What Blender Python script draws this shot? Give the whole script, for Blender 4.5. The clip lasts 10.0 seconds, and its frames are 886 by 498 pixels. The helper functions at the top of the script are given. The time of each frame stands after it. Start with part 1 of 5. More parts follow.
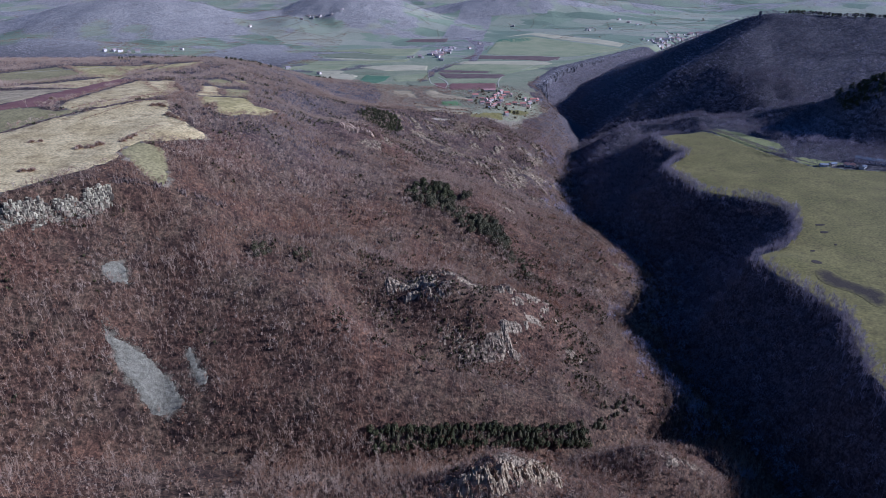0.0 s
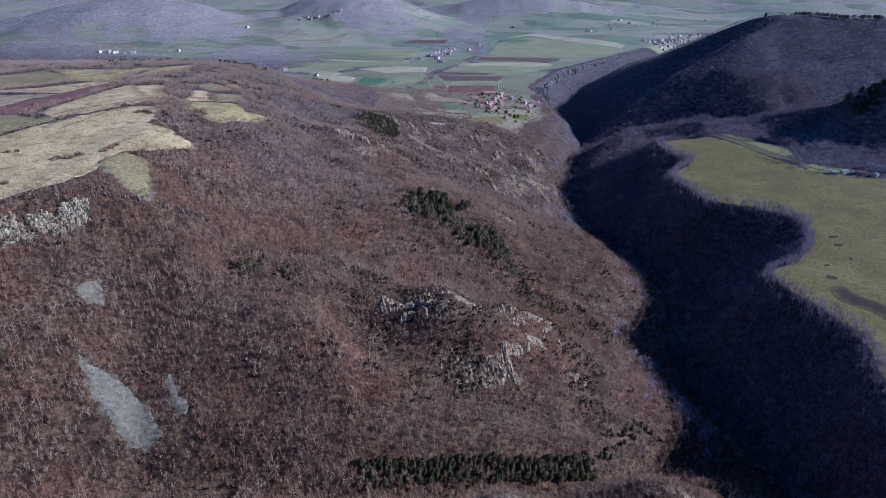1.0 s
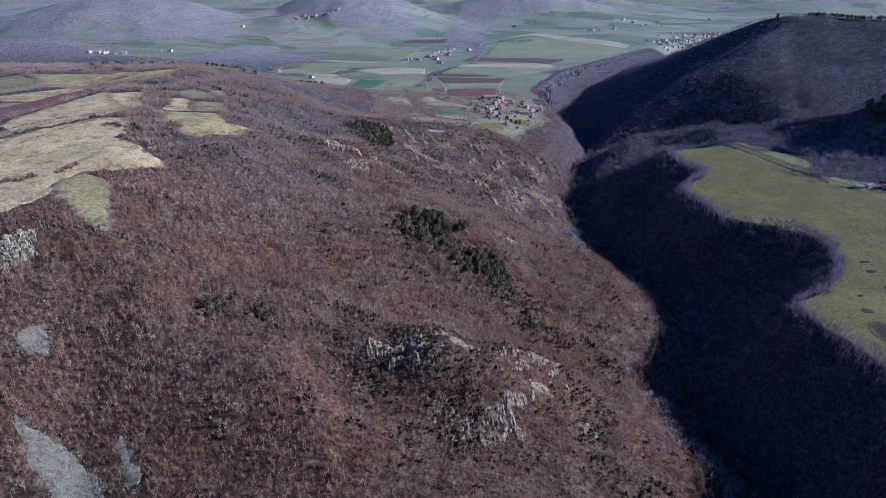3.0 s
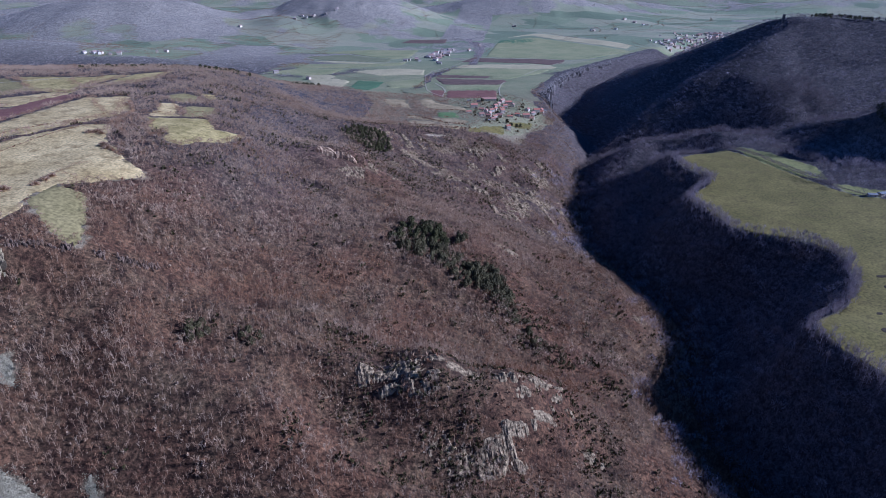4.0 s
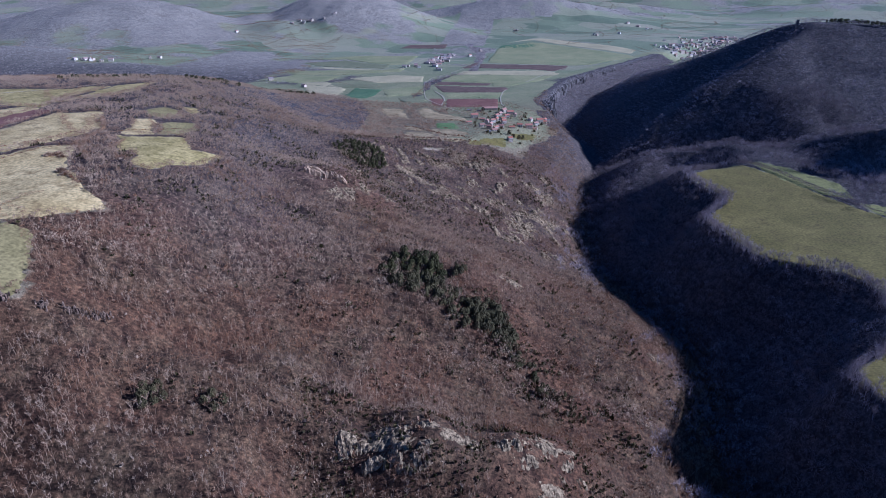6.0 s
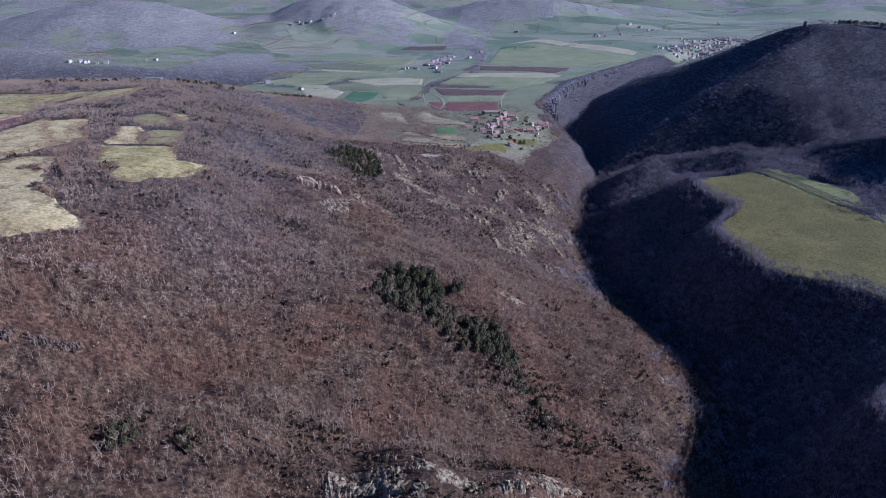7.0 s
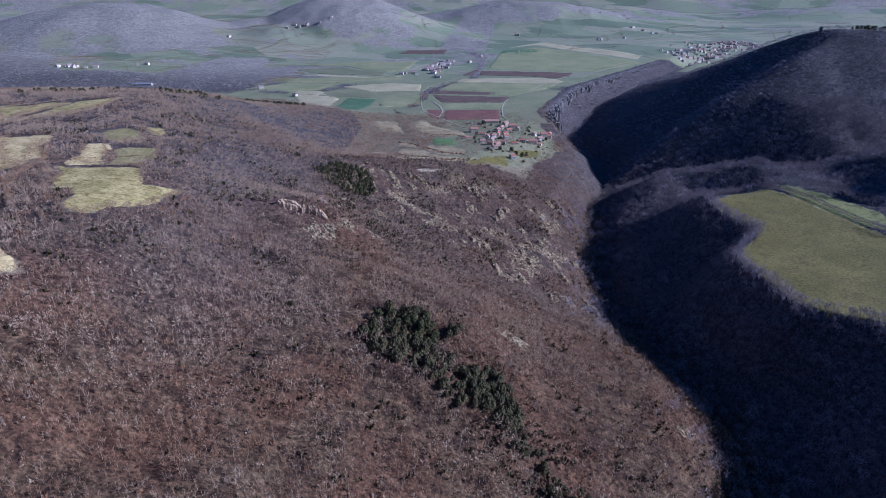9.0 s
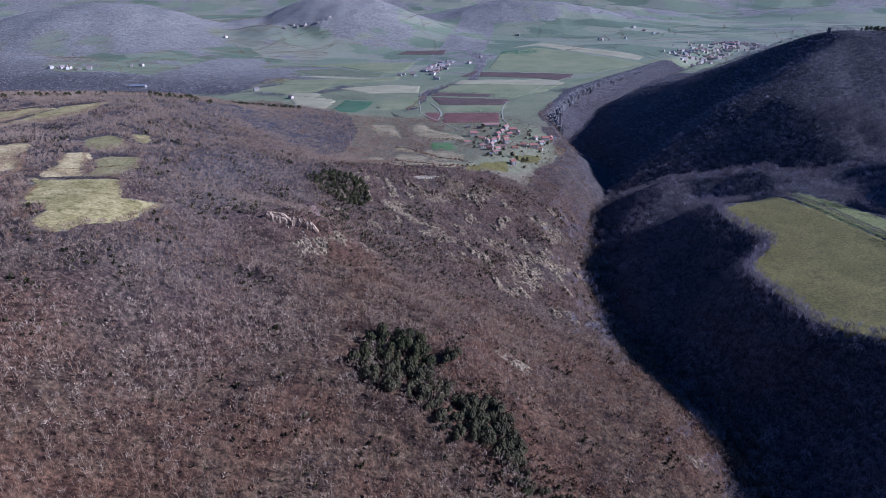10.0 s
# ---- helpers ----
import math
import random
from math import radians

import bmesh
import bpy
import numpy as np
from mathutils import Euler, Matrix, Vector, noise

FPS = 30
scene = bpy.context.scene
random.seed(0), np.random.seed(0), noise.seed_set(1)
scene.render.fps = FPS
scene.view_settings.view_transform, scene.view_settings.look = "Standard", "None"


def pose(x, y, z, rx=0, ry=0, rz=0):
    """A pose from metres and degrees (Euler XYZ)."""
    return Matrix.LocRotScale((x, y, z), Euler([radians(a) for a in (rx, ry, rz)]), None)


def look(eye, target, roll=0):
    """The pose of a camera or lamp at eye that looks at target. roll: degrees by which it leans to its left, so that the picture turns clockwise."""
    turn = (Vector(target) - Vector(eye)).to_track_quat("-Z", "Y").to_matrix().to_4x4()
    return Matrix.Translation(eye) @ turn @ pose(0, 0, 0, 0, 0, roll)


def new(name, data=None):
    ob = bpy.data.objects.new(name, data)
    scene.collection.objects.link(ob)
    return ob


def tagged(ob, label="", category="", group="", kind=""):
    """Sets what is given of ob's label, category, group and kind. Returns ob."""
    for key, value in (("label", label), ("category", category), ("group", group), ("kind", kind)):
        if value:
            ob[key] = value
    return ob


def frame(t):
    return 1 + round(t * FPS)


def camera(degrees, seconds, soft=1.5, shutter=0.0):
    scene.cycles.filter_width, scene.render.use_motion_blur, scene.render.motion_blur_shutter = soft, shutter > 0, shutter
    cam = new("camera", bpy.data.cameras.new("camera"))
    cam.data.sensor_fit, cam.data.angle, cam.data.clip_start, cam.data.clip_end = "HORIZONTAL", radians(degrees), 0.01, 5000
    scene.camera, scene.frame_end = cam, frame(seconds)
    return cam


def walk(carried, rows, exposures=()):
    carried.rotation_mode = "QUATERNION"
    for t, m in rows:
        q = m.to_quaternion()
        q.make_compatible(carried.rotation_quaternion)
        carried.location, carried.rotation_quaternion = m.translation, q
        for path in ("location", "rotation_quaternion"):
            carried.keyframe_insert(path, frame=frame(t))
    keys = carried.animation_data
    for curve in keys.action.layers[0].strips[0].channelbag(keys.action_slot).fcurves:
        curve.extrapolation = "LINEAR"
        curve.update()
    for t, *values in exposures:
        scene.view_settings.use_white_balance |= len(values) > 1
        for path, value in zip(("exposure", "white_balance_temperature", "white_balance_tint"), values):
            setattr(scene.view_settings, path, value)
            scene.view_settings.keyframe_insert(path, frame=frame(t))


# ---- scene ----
cam = camera(70.0, 10.0, soft=0.45)
EYE, TILT = 400.0, -25.54
ROWS = [
    (0.0, 0.00, 0.00, 0.00, 0.00, 0.00, 0.00),
    (0.5, 1.14, 15.15, 0.09, 0.01, -0.01, 0.03),
    (1.0, 2.28, 30.24, 0.17, 0.00, -0.00, 0.03),
    (1.5, 3.41, 45.28, 0.24, -0.12, -0.01, 0.04),
    (2.0, 4.53, 60.28, 0.29, -0.09, 0.02, 0.07),
    (2.5, 5.65, 75.25, 0.34, -0.13, 0.04, 0.08),
    (4.0, 8.98, 120.14, 0.39, -0.25, 0.04, 0.12),
    (4.5, 10.08, 135.14, 0.39, -0.22, 0.05, 0.11),
    (5.0, 11.17, 150.18, 0.37, -0.14, 0.10, 0.09),
    (5.5, 12.26, 165.27, 0.34, -0.06, 0.14, 0.08),
    (7.0, 15.49, 211.01, 0.17, 0.03, 0.22, 0.01),
    (7.5, 16.56, 226.46, 0.10, 0.01, 0.23, 0.08),
    (8.0, 17.62, 242.02, 0.00, -0.01, 0.23, 0.11),
    (8.5, 18.68, 257.72, -0.10, 0.01, 0.22, 0.15),
    (9.0, 19.73, 273.56, -0.22, 0.16, 0.27, 0.08),
    (9.5, 20.78, 289.57, -0.34, 0.12, 0.26, 0.08),
    (10.0, 21.82, 305.75, -0.49, 0.11, 0.26, 0.03),
]
walk(cam, [(t, pose(x, y, EYE + z, 90 + TILT) @ pose(0, 0, 0, ax, ay, az)) for t, x, y, z, ax, ay, az in ROWS], [(0.0, 0.22, 4090, 22), (10.0, 0.17, 4090, 22)])

# ---- sky and sun ----
SUN_FROM = Vector((1.0, 0.02, 0.0)).normalized()
SUN_HIGH = 27.5
world = bpy.data.worlds.new("world")
scene.world = world
world.use_nodes = True
wn = world.node_tree
sky = wn.nodes.new("ShaderNodeTexSky")
sky.sky_type, sky.sun_disc = "NISHITA", False
sky.ozone_density, sky.dust_density = 10.0, 0.1
sky.sun_elevation = radians(SUN_HIGH)
sky.sun_rotation = math.atan2(SUN_FROM.x, SUN_FROM.y)
wn.links.new(sky.outputs[0], wn.nodes["Background"].inputs[0])
wn.nodes["Background"].inputs[1].default_value = 0.05
sun_data = bpy.data.lights.new("sun", "SUN")
sun_data.energy, sun_data.angle, sun_data.color = 5.0, radians(0.5), (1.0, 0.89, 0.75)
sun = new("sun", sun_data)
high = radians(SUN_HIGH)
sun.matrix_world = look((0, 0, 0), -(SUN_FROM * math.cos(high) + Vector((0, 0, math.sin(high)))))
sun.location = (300, 0, 900)



# ---- the lie of the land ----
def lattice(ix, iy, seed):
    n = (ix * 374761393 + iy * 668265263 + seed * 144269504) & 0xFFFFFFFF
    n = ((n ^ (n >> 13)) * 1274126177) & 0xFFFFFFFF
    n = (n ^ (n >> 16)) & 0xFFFFFFFF
    return n / 2147483648.0 - 1.0


def rough(x, y, size, seed=0, octaves=4, gain=0.5):
    """Smooth value noise, about -1 to 1, with its largest lumps of that size in metres."""
    x, y = np.asarray(x, float), np.asarray(y, float)
    total, amp, norm = np.zeros(np.broadcast(x, y).shape), 1.0, 0.0
    for k in range(octaves):
        u, v = x / size + 17.3 * k, y / size + 9.1 * k
        iu, iv = np.floor(u).astype(np.int64), np.floor(v).astype(np.int64)
        fu, fv = u - iu, v - iv
        fu, fv = fu * fu * (3 - 2 * fu), fv * fv * (3 - 2 * fv)
        a, b = lattice(iu, iv, seed + k), lattice(iu + 1, iv, seed + k)
        c, d = lattice(iu, iv + 1, seed + k), lattice(iu + 1, iv + 1, seed + k)
        total += amp * ((a + (b - a) * fu) * (1 - fv) + (c + (d - c) * fu) * fv)
        norm, amp, size = norm + amp, amp * gain, size / 2
    return total / norm


def smin(a, b, k):
    f = np.clip(0.5 + 0.5 * (b - a) / k, 0, 1)
    return b * (1 - f) + a * f - k * f * (1 - f)


def smax(a, b, k):
    return -smin(-a, -b, k)


def step(x, a, b):
    f = np.clip((x - a) / (b - a), 0, 1)
    return f * f * (3 - 2 * f)


def along(nodes, blur):
    """A soft curve through (station, value) nodes, as a function of the station."""
    s = np.arange(-800, 5600, 5.0)
    v = np.interp(s, [n[0] for n in nodes], [n[1] for n in nodes])
    k = np.exp(-0.5 * (np.arange(-60, 61) * 5.0 / blur) ** 2)
    v = np.convolve(np.pad(v, 60, mode="edge"), k / k.sum(), mode="valid")
    return lambda y: np.interp(y, s, v)


def off_line(x, y, pts):
    """Distance from a polyline of (x, y, z), its height there, and whether the place lies on its left."""
    best, level, side = np.full(x.shape, 1e9), np.zeros(x.shape), np.zeros(x.shape)
    for (ax, ay, az), (bx, by, bz) in zip(pts, pts[1:]):
        dx, dy = bx - ax, by - ay
        f = np.clip(((x - ax) * dx + (y - ay) * dy) / (dx * dx + dy * dy), 0, 1)
        d = np.hypot(x - ax - f * dx, y - ay - f * dy)
        near = d < best
        best = np.where(near, d, best)
        level = np.where(near, az + f * (bz - az), level)
        side = np.where(near, np.sign(dx * (y - ay) - dy * (x - ax)), side)
    return best, level, side


river_x = along([(-800, 240), (250, 266), (400, 260), (470, 238), (560, 234), (640, 268), (705, 271), (790, 243), (880, 218), (960, 221), (1105, 244),
                 (1240, 285), (1400, 330), (1500, 325), (1600, 310), (1680, 340), (1963, 440), (2446, 770), (2700, 960), (3200, 1350), (5600, 2600)], 25)
foot_x = along([(-800, 215), (250, 230), (440, 228), (560, 234), (640, 262), (705, 264), (790, 228), (880, 200), (960, 204), (1105, 232),
                (1240, 285), (1400, 330), (5600, 2600)], 25)
river_z = along([(-800, 32), (600, 26), (1100, 23), (1500, 18), (2000, 14), (2700, 6), (5600, 0)], 60)
rim_x = along([(-800, 420), (300, 300), (365, 296), (401, 311), (443, 326), (500, 313), (522, 293), (545, 293), (568, 337), (600, 368), (665, 396),
               (712, 378), (738, 322), (850, 308), (903, 362), (979, 341), (1015, 345), (1060, 345), (1120, 350), (1200, 380), (1300, 450), (5600, 3000)], 9)
left_top = along([(-800, 235), (150, 235), (450, 245), (680, 244), (850, 231), (1130, 216), (1260, 200), (1500, 125), (1700, 74), (1900, 62), (2600, 40), (4000, 24), (5600, 20)], 60)
terrace_top = along([(-800, 235), (700, 225), (900, 190), (1100, 140), (1180, 114), (1300, 103), (1450, 96), (1600, 84), (1900, 66), (2600, 38), (4000, 24), (5600, 20)], 30)
RAVINE = [(-520, 150, 190), (-400, 220, 150), (-273, 284, 116), (-182, 312, 98), (-53, 312, 86), (21, 322, 77), (99, 342, 70), (150, 368, 54), (228, 405, 26)]
RIDGE = [(690, 1506, 264), (720, 1500, 262), (938, 1418, 258), (1080, 1385, 226), (1300, 1340, 190), (1700, 1250, 170)]
DELL = [(305, 1290, 21), (380, 1275, 44), (470, 1235, 66), (560, 1170, 86), (660, 1075, 104), (820, 960, 122)]
SPUR_RIDGE = [(515, 1133, 112), (573, 1100, 139), (629, 1060, 161), (685, 1000, 211), (800, 900, 205), (1000, 800, 235)]
CLIFF = [(-620, 285, 0), (-420, 372, 0), (-330, 416, 0), (-300, 431, 0), (-256, 462, 0), (-215, 480, 0), (-150, 492, 0)]
# rocky knolls: x, y, height, radius across, radius along
KNOLLS = [(20, 452, 30, 75, 42), (75, 470, 12, 40, 30), (35, 690, 17, 60, 60), (195, 640, 4, 45, 50), (-110, 832, 18, 60, 50), (0, 402, -15, 58, 28), (-56, 432, -12, 34, 24), (-105, 470, 9, 35, 30), (113, 436, -5, 25, 25), (150, 318, 24, 42, 26), (25, 268, 14, 60, 26), (42, 286, 16, 48, 20)]
# far hills: x, y, height above the plain, radius across, radius along
HILLS = [(-1400, 3040, 186, 540, 460), (-860, 3280, 95, 420, 360), (-1420, 2300, 60, 480, 230), (-1010, 2120, 34, 260, 90), (-1000, 2560, 40, 420, 260), (-470, 3420, 190, 400, 430), (-700, 3050, 82, 330, 300), (-240, 3300, 60, 200, 260),
         (480, 3950, 128, 560, 420), (70, 3180, 26, 110, 260), (950, 4250, 80, 600, 260), (-2200, 3700, 60, 600, 500), (1900, 3500, 32, 420, 220), (2500, 4300, 70, 700, 300),
         (330, 2980, 16, 300, 130), (-2050, 2250, 45, 420, 300), (-1750, 2850, 60, 350, 300)]


def land(x, y):
    """Height of the ground."""
    x, y = np.asarray(x, float), np.asarray(y, float)
    rx, rz = river_x(y), river_z(y)
    dx = rx - x
    d = np.maximum(dx - (rx - foot_x(y)) * step(dx, 50, 110) * (y < 1380), 0) * 0.95
    slope = rz + np.interp(d, [0, 12, 30, 75, 140, 240, 370, 430, 480, 520, 700, 1500], [0, 0, 10, 47, 72, 108, 156, 194, 214, 222, 240, 300])
    gorge = rz + np.interp(d, [0, 15, 45, 72, 82, 92, 400], [0, 0, 14, 32, 56, 74, 120])
    left = slope + (gorge - slope) * step(y, 1400, 1520)
    # the broken flank: ribs and gullies that run down to the river
    flank = step(d, 15, 90) * (1 - step(d, 330, 520)) * (1 - step(y, 1250, 1500))
    rib = rough(x * 0.35 + y * 0.2, y - 0.35 * x, 90, 3, 4)
    gully = np.abs(rough(x * 0.28 + 0.1 * y, y + 0.25 * x, 34, 6, 3))
    left = left + flank * (7 * gully - 2 + 9 * rib + 5 * np.abs(rough(x, y, 46, 5, 3)) - 2)
    # the side ravine at the near end and the face above it
    e, level, side = off_line(x, y, RAVINE)
    north = level + np.interp(e, [0, 4, 30, 70, 110, 150, 200, 300, 800], [0, 0, 28, 57, 83, 103, 130, 190, 400])
    south = level + np.interp(e, [0, 4, 20, 40, 60, 150, 800], [0, 0, 8, 18, 26, 52, 120])
    c, _, above = off_line(x, y, CLIFF)
    c = c * above
    fade = 1 - step(x, -262, -200)
    face = np.where(side > 0, north, south) + 4 * rough(x, y, 60, 8, 3) * step(e, 10, 60)
    face = face + (24 * step(c + 3 * rough(x, y, 14, 9, 2), -3, 4) + 30 * step(c, 4, 60)) * fade
    k = step(x, -420, -80)
    top = left_top(y) * (1 - k) + terrace_top(y) * k + 3 * rough(x, y, 300, 11, 3)
    top = top - 5 * step(-x, 265, 320) * (1 - step(y, 560, 700)) - 6 * step(x, -250, -150) * (1 - step(y, 900, 1100))
    west = smin(left, face, 10)
    for kx, ky, kh, ra, rb in KNOLLS:
        west = west + kh * np.exp(-(((x - kx) / ra) ** 2 + ((y - ky) / rb) ** 2)) * (1 + 0.5 * rough(x, y, 30, 31, 3))
    west = smin(west, top, 9)
    # the far bank: meadow bench with its rim, then the hill
    bench = 122 + 0.045 * (x - 385) - 0.02 * (y - 700) + 1.2 * rough(x, y, 120, 12, 3)
    bench = bench - 38 * step(y, 1015, 1110) * (1 - step(x, 385, 470)) - 40 * step(y, 1150, 1330)
    # added hump, so that the rim's shadow reaches farther across the gorge
    bench = bench + 8 * np.exp(-(((x - 312) / 42) ** 2 + ((y - 533) / 24) ** 2))
    f = np.clip(-dx / np.maximum(rim_x(y) - rx, 20), 0, 1)
    bank = rz + (bench - rz) * np.interp(f, [0, 0.1, 0.3, 0.6, 0.86, 0.97, 1], [0, 0.01, 0.2, 0.56, 0.86, 0.985, 1])
    bank = bank + 5 * rough(x, y, 40, 13, 3) * np.clip(4 * f * (1 - f), 0, 1)
    g, ridge, _ = off_line(x, y, RIDGE)
    hill = ridge - np.interp(g, [0, 20, 150, 300, 480, 900, 1500, 4000], [0, 3, 72, 140, 188, 225, 250, 300]) + 7 * rough(x * 0.6, y * 0.6, 130, 14, 4) * step(g, 10, 90)
    hill = smin(hill, rz - 2 + np.interp(-dx, [0, 30, 400, 900], [0, 20, 243, 560]) * (1 + 0.4 * (1 - step(y, 1330, 1480))) + 4 * rough(x, y, 70, 15, 3), 14)
    plain = top + np.interp(-dx, [0, 200, 500, 1500], [-30, -20, 0, 6])
    bank = np.where(y > 1250, smin(bank, rz + np.maximum(-dx, 0) * 0.3, 8), bank)
    east = smax(bank, hill, 10)
    # the dell between the bench and the hill
    q, floor_, _ = off_line(x, y, DELL)
    east = smin(east, floor_ + np.interp(q, [0, 6, 40, 120, 400], [0, 0, 18, 75, 330]), 8)
    s, crest, _ = off_line(x, y, SPUR_RIDGE)
    east = smax(east, crest - np.interp(s, [0, 12, 110, 300, 3000], [0, 3, 84, 200, 900]) + 4 * rough(x, y, 60, 16, 3), 8)
    east = np.where(y > 1500, smax(east, smin(plain, rz + np.maximum(-dx, 0) * 0.35, 10), 14), east)
    z = np.where(dx > 0, west, east)
    f = step(y, 2750, 3000)
    z = z * (1 - f) + top * f
    # hills beyond the plain
    far = step(y, 1900, 2600)
    rise = np.zeros(z.shape)
    for hx, hy, hh, ra, rb in HILLS:
        u = ((x - hx) / ra) ** 2 + ((y - hy) / rb) ** 2
        rise = smax(rise, hh * (np.exp(-u) * 0.75 + 0.25 * np.clip(1 - np.sqrt(u) / 1.6, 0, 1)), 10)
    fold = np.abs(rough(x * 1.2, y, 420, 21, 4))
    z = z + np.maximum(rise - 2.5, 0) * (1.06 - 0.34 * fold)
    z = z + far * 9 * rough(x, y, 420, 22, 4) * step(np.abs(x - 150), 250, 700)
    z = z + 120 * step(y, 4500, 5050) * (1 + 0.3 * rough(x, y, 500, 23, 3))
    return z

# ---- materials ----
def shader(name, roughness=0.9):
    m = bpy.data.materials.new(name)
    m.use_nodes = True
    m.node_tree.nodes["Principled BSDF"].inputs["Roughness"].default_value = roughness
    m.node_tree.nodes["Principled BSDF"].inputs["Specular IOR Level"].default_value = 0.2
    return m, m.node_tree


def grain(nt, size, detail=4.0, rough_=0.55, source=None):
    n = nt.nodes.new("ShaderNodeTexNoise")
    n.inputs["Scale"].default_value, n.inputs["Detail"].default_value, n.inputs["Roughness"].default_value = 1.0 / size, detail, rough_
    if source is None:
        source = nt.nodes.new("ShaderNodeTexCoord").outputs["Object"]
    nt.links.new(source, n.inputs["Vector"])
    return n.outputs["Fac"]


def ramp(nt, fac, stops):
    r = nt.nodes.new("ShaderNodeValToRGB")
    while len(r.color_ramp.elements) < len(stops):
        r.color_ramp.elements.new(0.5)
    for e, (p, c) in zip(r.color_ramp.elements, stops):
        e.position, e.color = p, (*c, 1)
    nt.links.new(fac, r.inputs[0])
    return r.outputs[0]


def blend(nt, fac, a, b, how="MIX"):
    m = nt.nodes.new("ShaderNodeMix")
    m.data_type, m.blend_type = "RGBA", how
    for value, socket in ((fac, m.inputs["Factor"]), (a, m.inputs["A"]), (b, m.inputs["B"])):
        if isinstance(value, bpy.types.NodeSocket):
            nt.links.new(value, socket)
        elif isinstance(value, tuple):
            socket.default_value = (*value, 1)
        else:
            socket.default_value = value
    return m.outputs["Result"]


def sharpen(nt, fac, a, b):
    m = nt.nodes.new("ShaderNodeMapRange")
    m.inputs["From Min"].default_value, m.inputs["From Max"].default_value = a, b
    nt.links.new(fac, m.inputs["Value"])
    return m.outputs["Result"]


def relief(nt, height, depth):
    b = nt.nodes.new("ShaderNodeBump")
    b.inputs["Strength"].default_value, b.inputs["Distance"].default_value = 1.0, depth
    nt.links.new(height, b.inputs["Height"])
    nt.links.new(b.outputs["Normal"], nt.nodes["Principled BSDF"].inputs["Normal"])


def colour(nt, socket):
    nt.links.new(socket, nt.nodes["Principled BSDF"].inputs["Base Color"])


def mottled(name, dark, light, size, fine, depth=0.05, roughness=0.9, third=None):
    """A surface whose colour wanders between two tones at two scales, with a little relief."""
    m, nt = shader(name, roughness)
    a, b = grain(nt, size), grain(nt, fine, 6)
    c = ramp(nt, a, [(0.32, dark), (0.68, light)])
    if third:
        c = blend(nt, sharpen(nt, grain(nt, size * 0.37, 5, 0.6), 0.5, 0.68), c, third)
    c = blend(nt, 0.75, c, ramp(nt, b, [(0.3, (0.45, 0.45, 0.45)), (0.7, (1.5, 1.5, 1.5))]), "MULTIPLY")
    colour(nt, c)
    relief(nt, b, depth)
    return m


def by_object(name, tones, fine, depth=0.02, roughness=0.85):
    """A surface whose tone differs from object to object."""
    m, nt = shader(name, roughness)
    info = nt.nodes.new("ShaderNodeObjectInfo")
    c = ramp(nt, info.outputs["Random"], [(i / max(1, len(tones) - 1), t) for i, t in enumerate(tones)])
    b = grain(nt, fine, 5)
    c = blend(nt, 0.7, c, ramp(nt, b, [(0.3, (0.6, 0.6, 0.6)), (0.7, (1.35, 1.35, 1.35))]), "MULTIPLY")
    colour(nt, c)
    relief(nt, b, depth)
    return m


def by_piece(name, tones, fine, depth=0.02, roughness=0.85):
    """A surface whose tone differs from block to block of one mesh."""
    m, nt = shader(name, roughness)
    info = nt.nodes.new("ShaderNodeNewGeometry")
    c = ramp(nt, info.outputs["Random Per Island"], [(i / max(1, len(tones) - 1), t) for i, t in enumerate(tones)])
    b = grain(nt, fine, 5)
    c = blend(nt, 0.7, c, ramp(nt, b, [(0.3, (0.5, 0.5, 0.5)), (0.7, (1.4, 1.4, 1.4))]), "MULTIPLY")
    colour(nt, c)
    relief(nt, b, depth)
    return m


def twig_shader(name, stops):
    """Bark whose tone is given tree by tree in the attribute 'tone'."""
    m, nt = shader(name, 0.95)
    at = nt.nodes.new("ShaderNodeAttribute")
    at.attribute_name = "tone"
    c = ramp(nt, at.outputs["Fac"], stops)
    g = grain(nt, 1.3, 3)
    colour(nt, blend(nt, 0.6, c, ramp(nt, g, [(0.3, (0.6, 0.6, 0.6)), (0.7, (1.4, 1.4, 1.4))]), "MULTIPLY"))
    return m


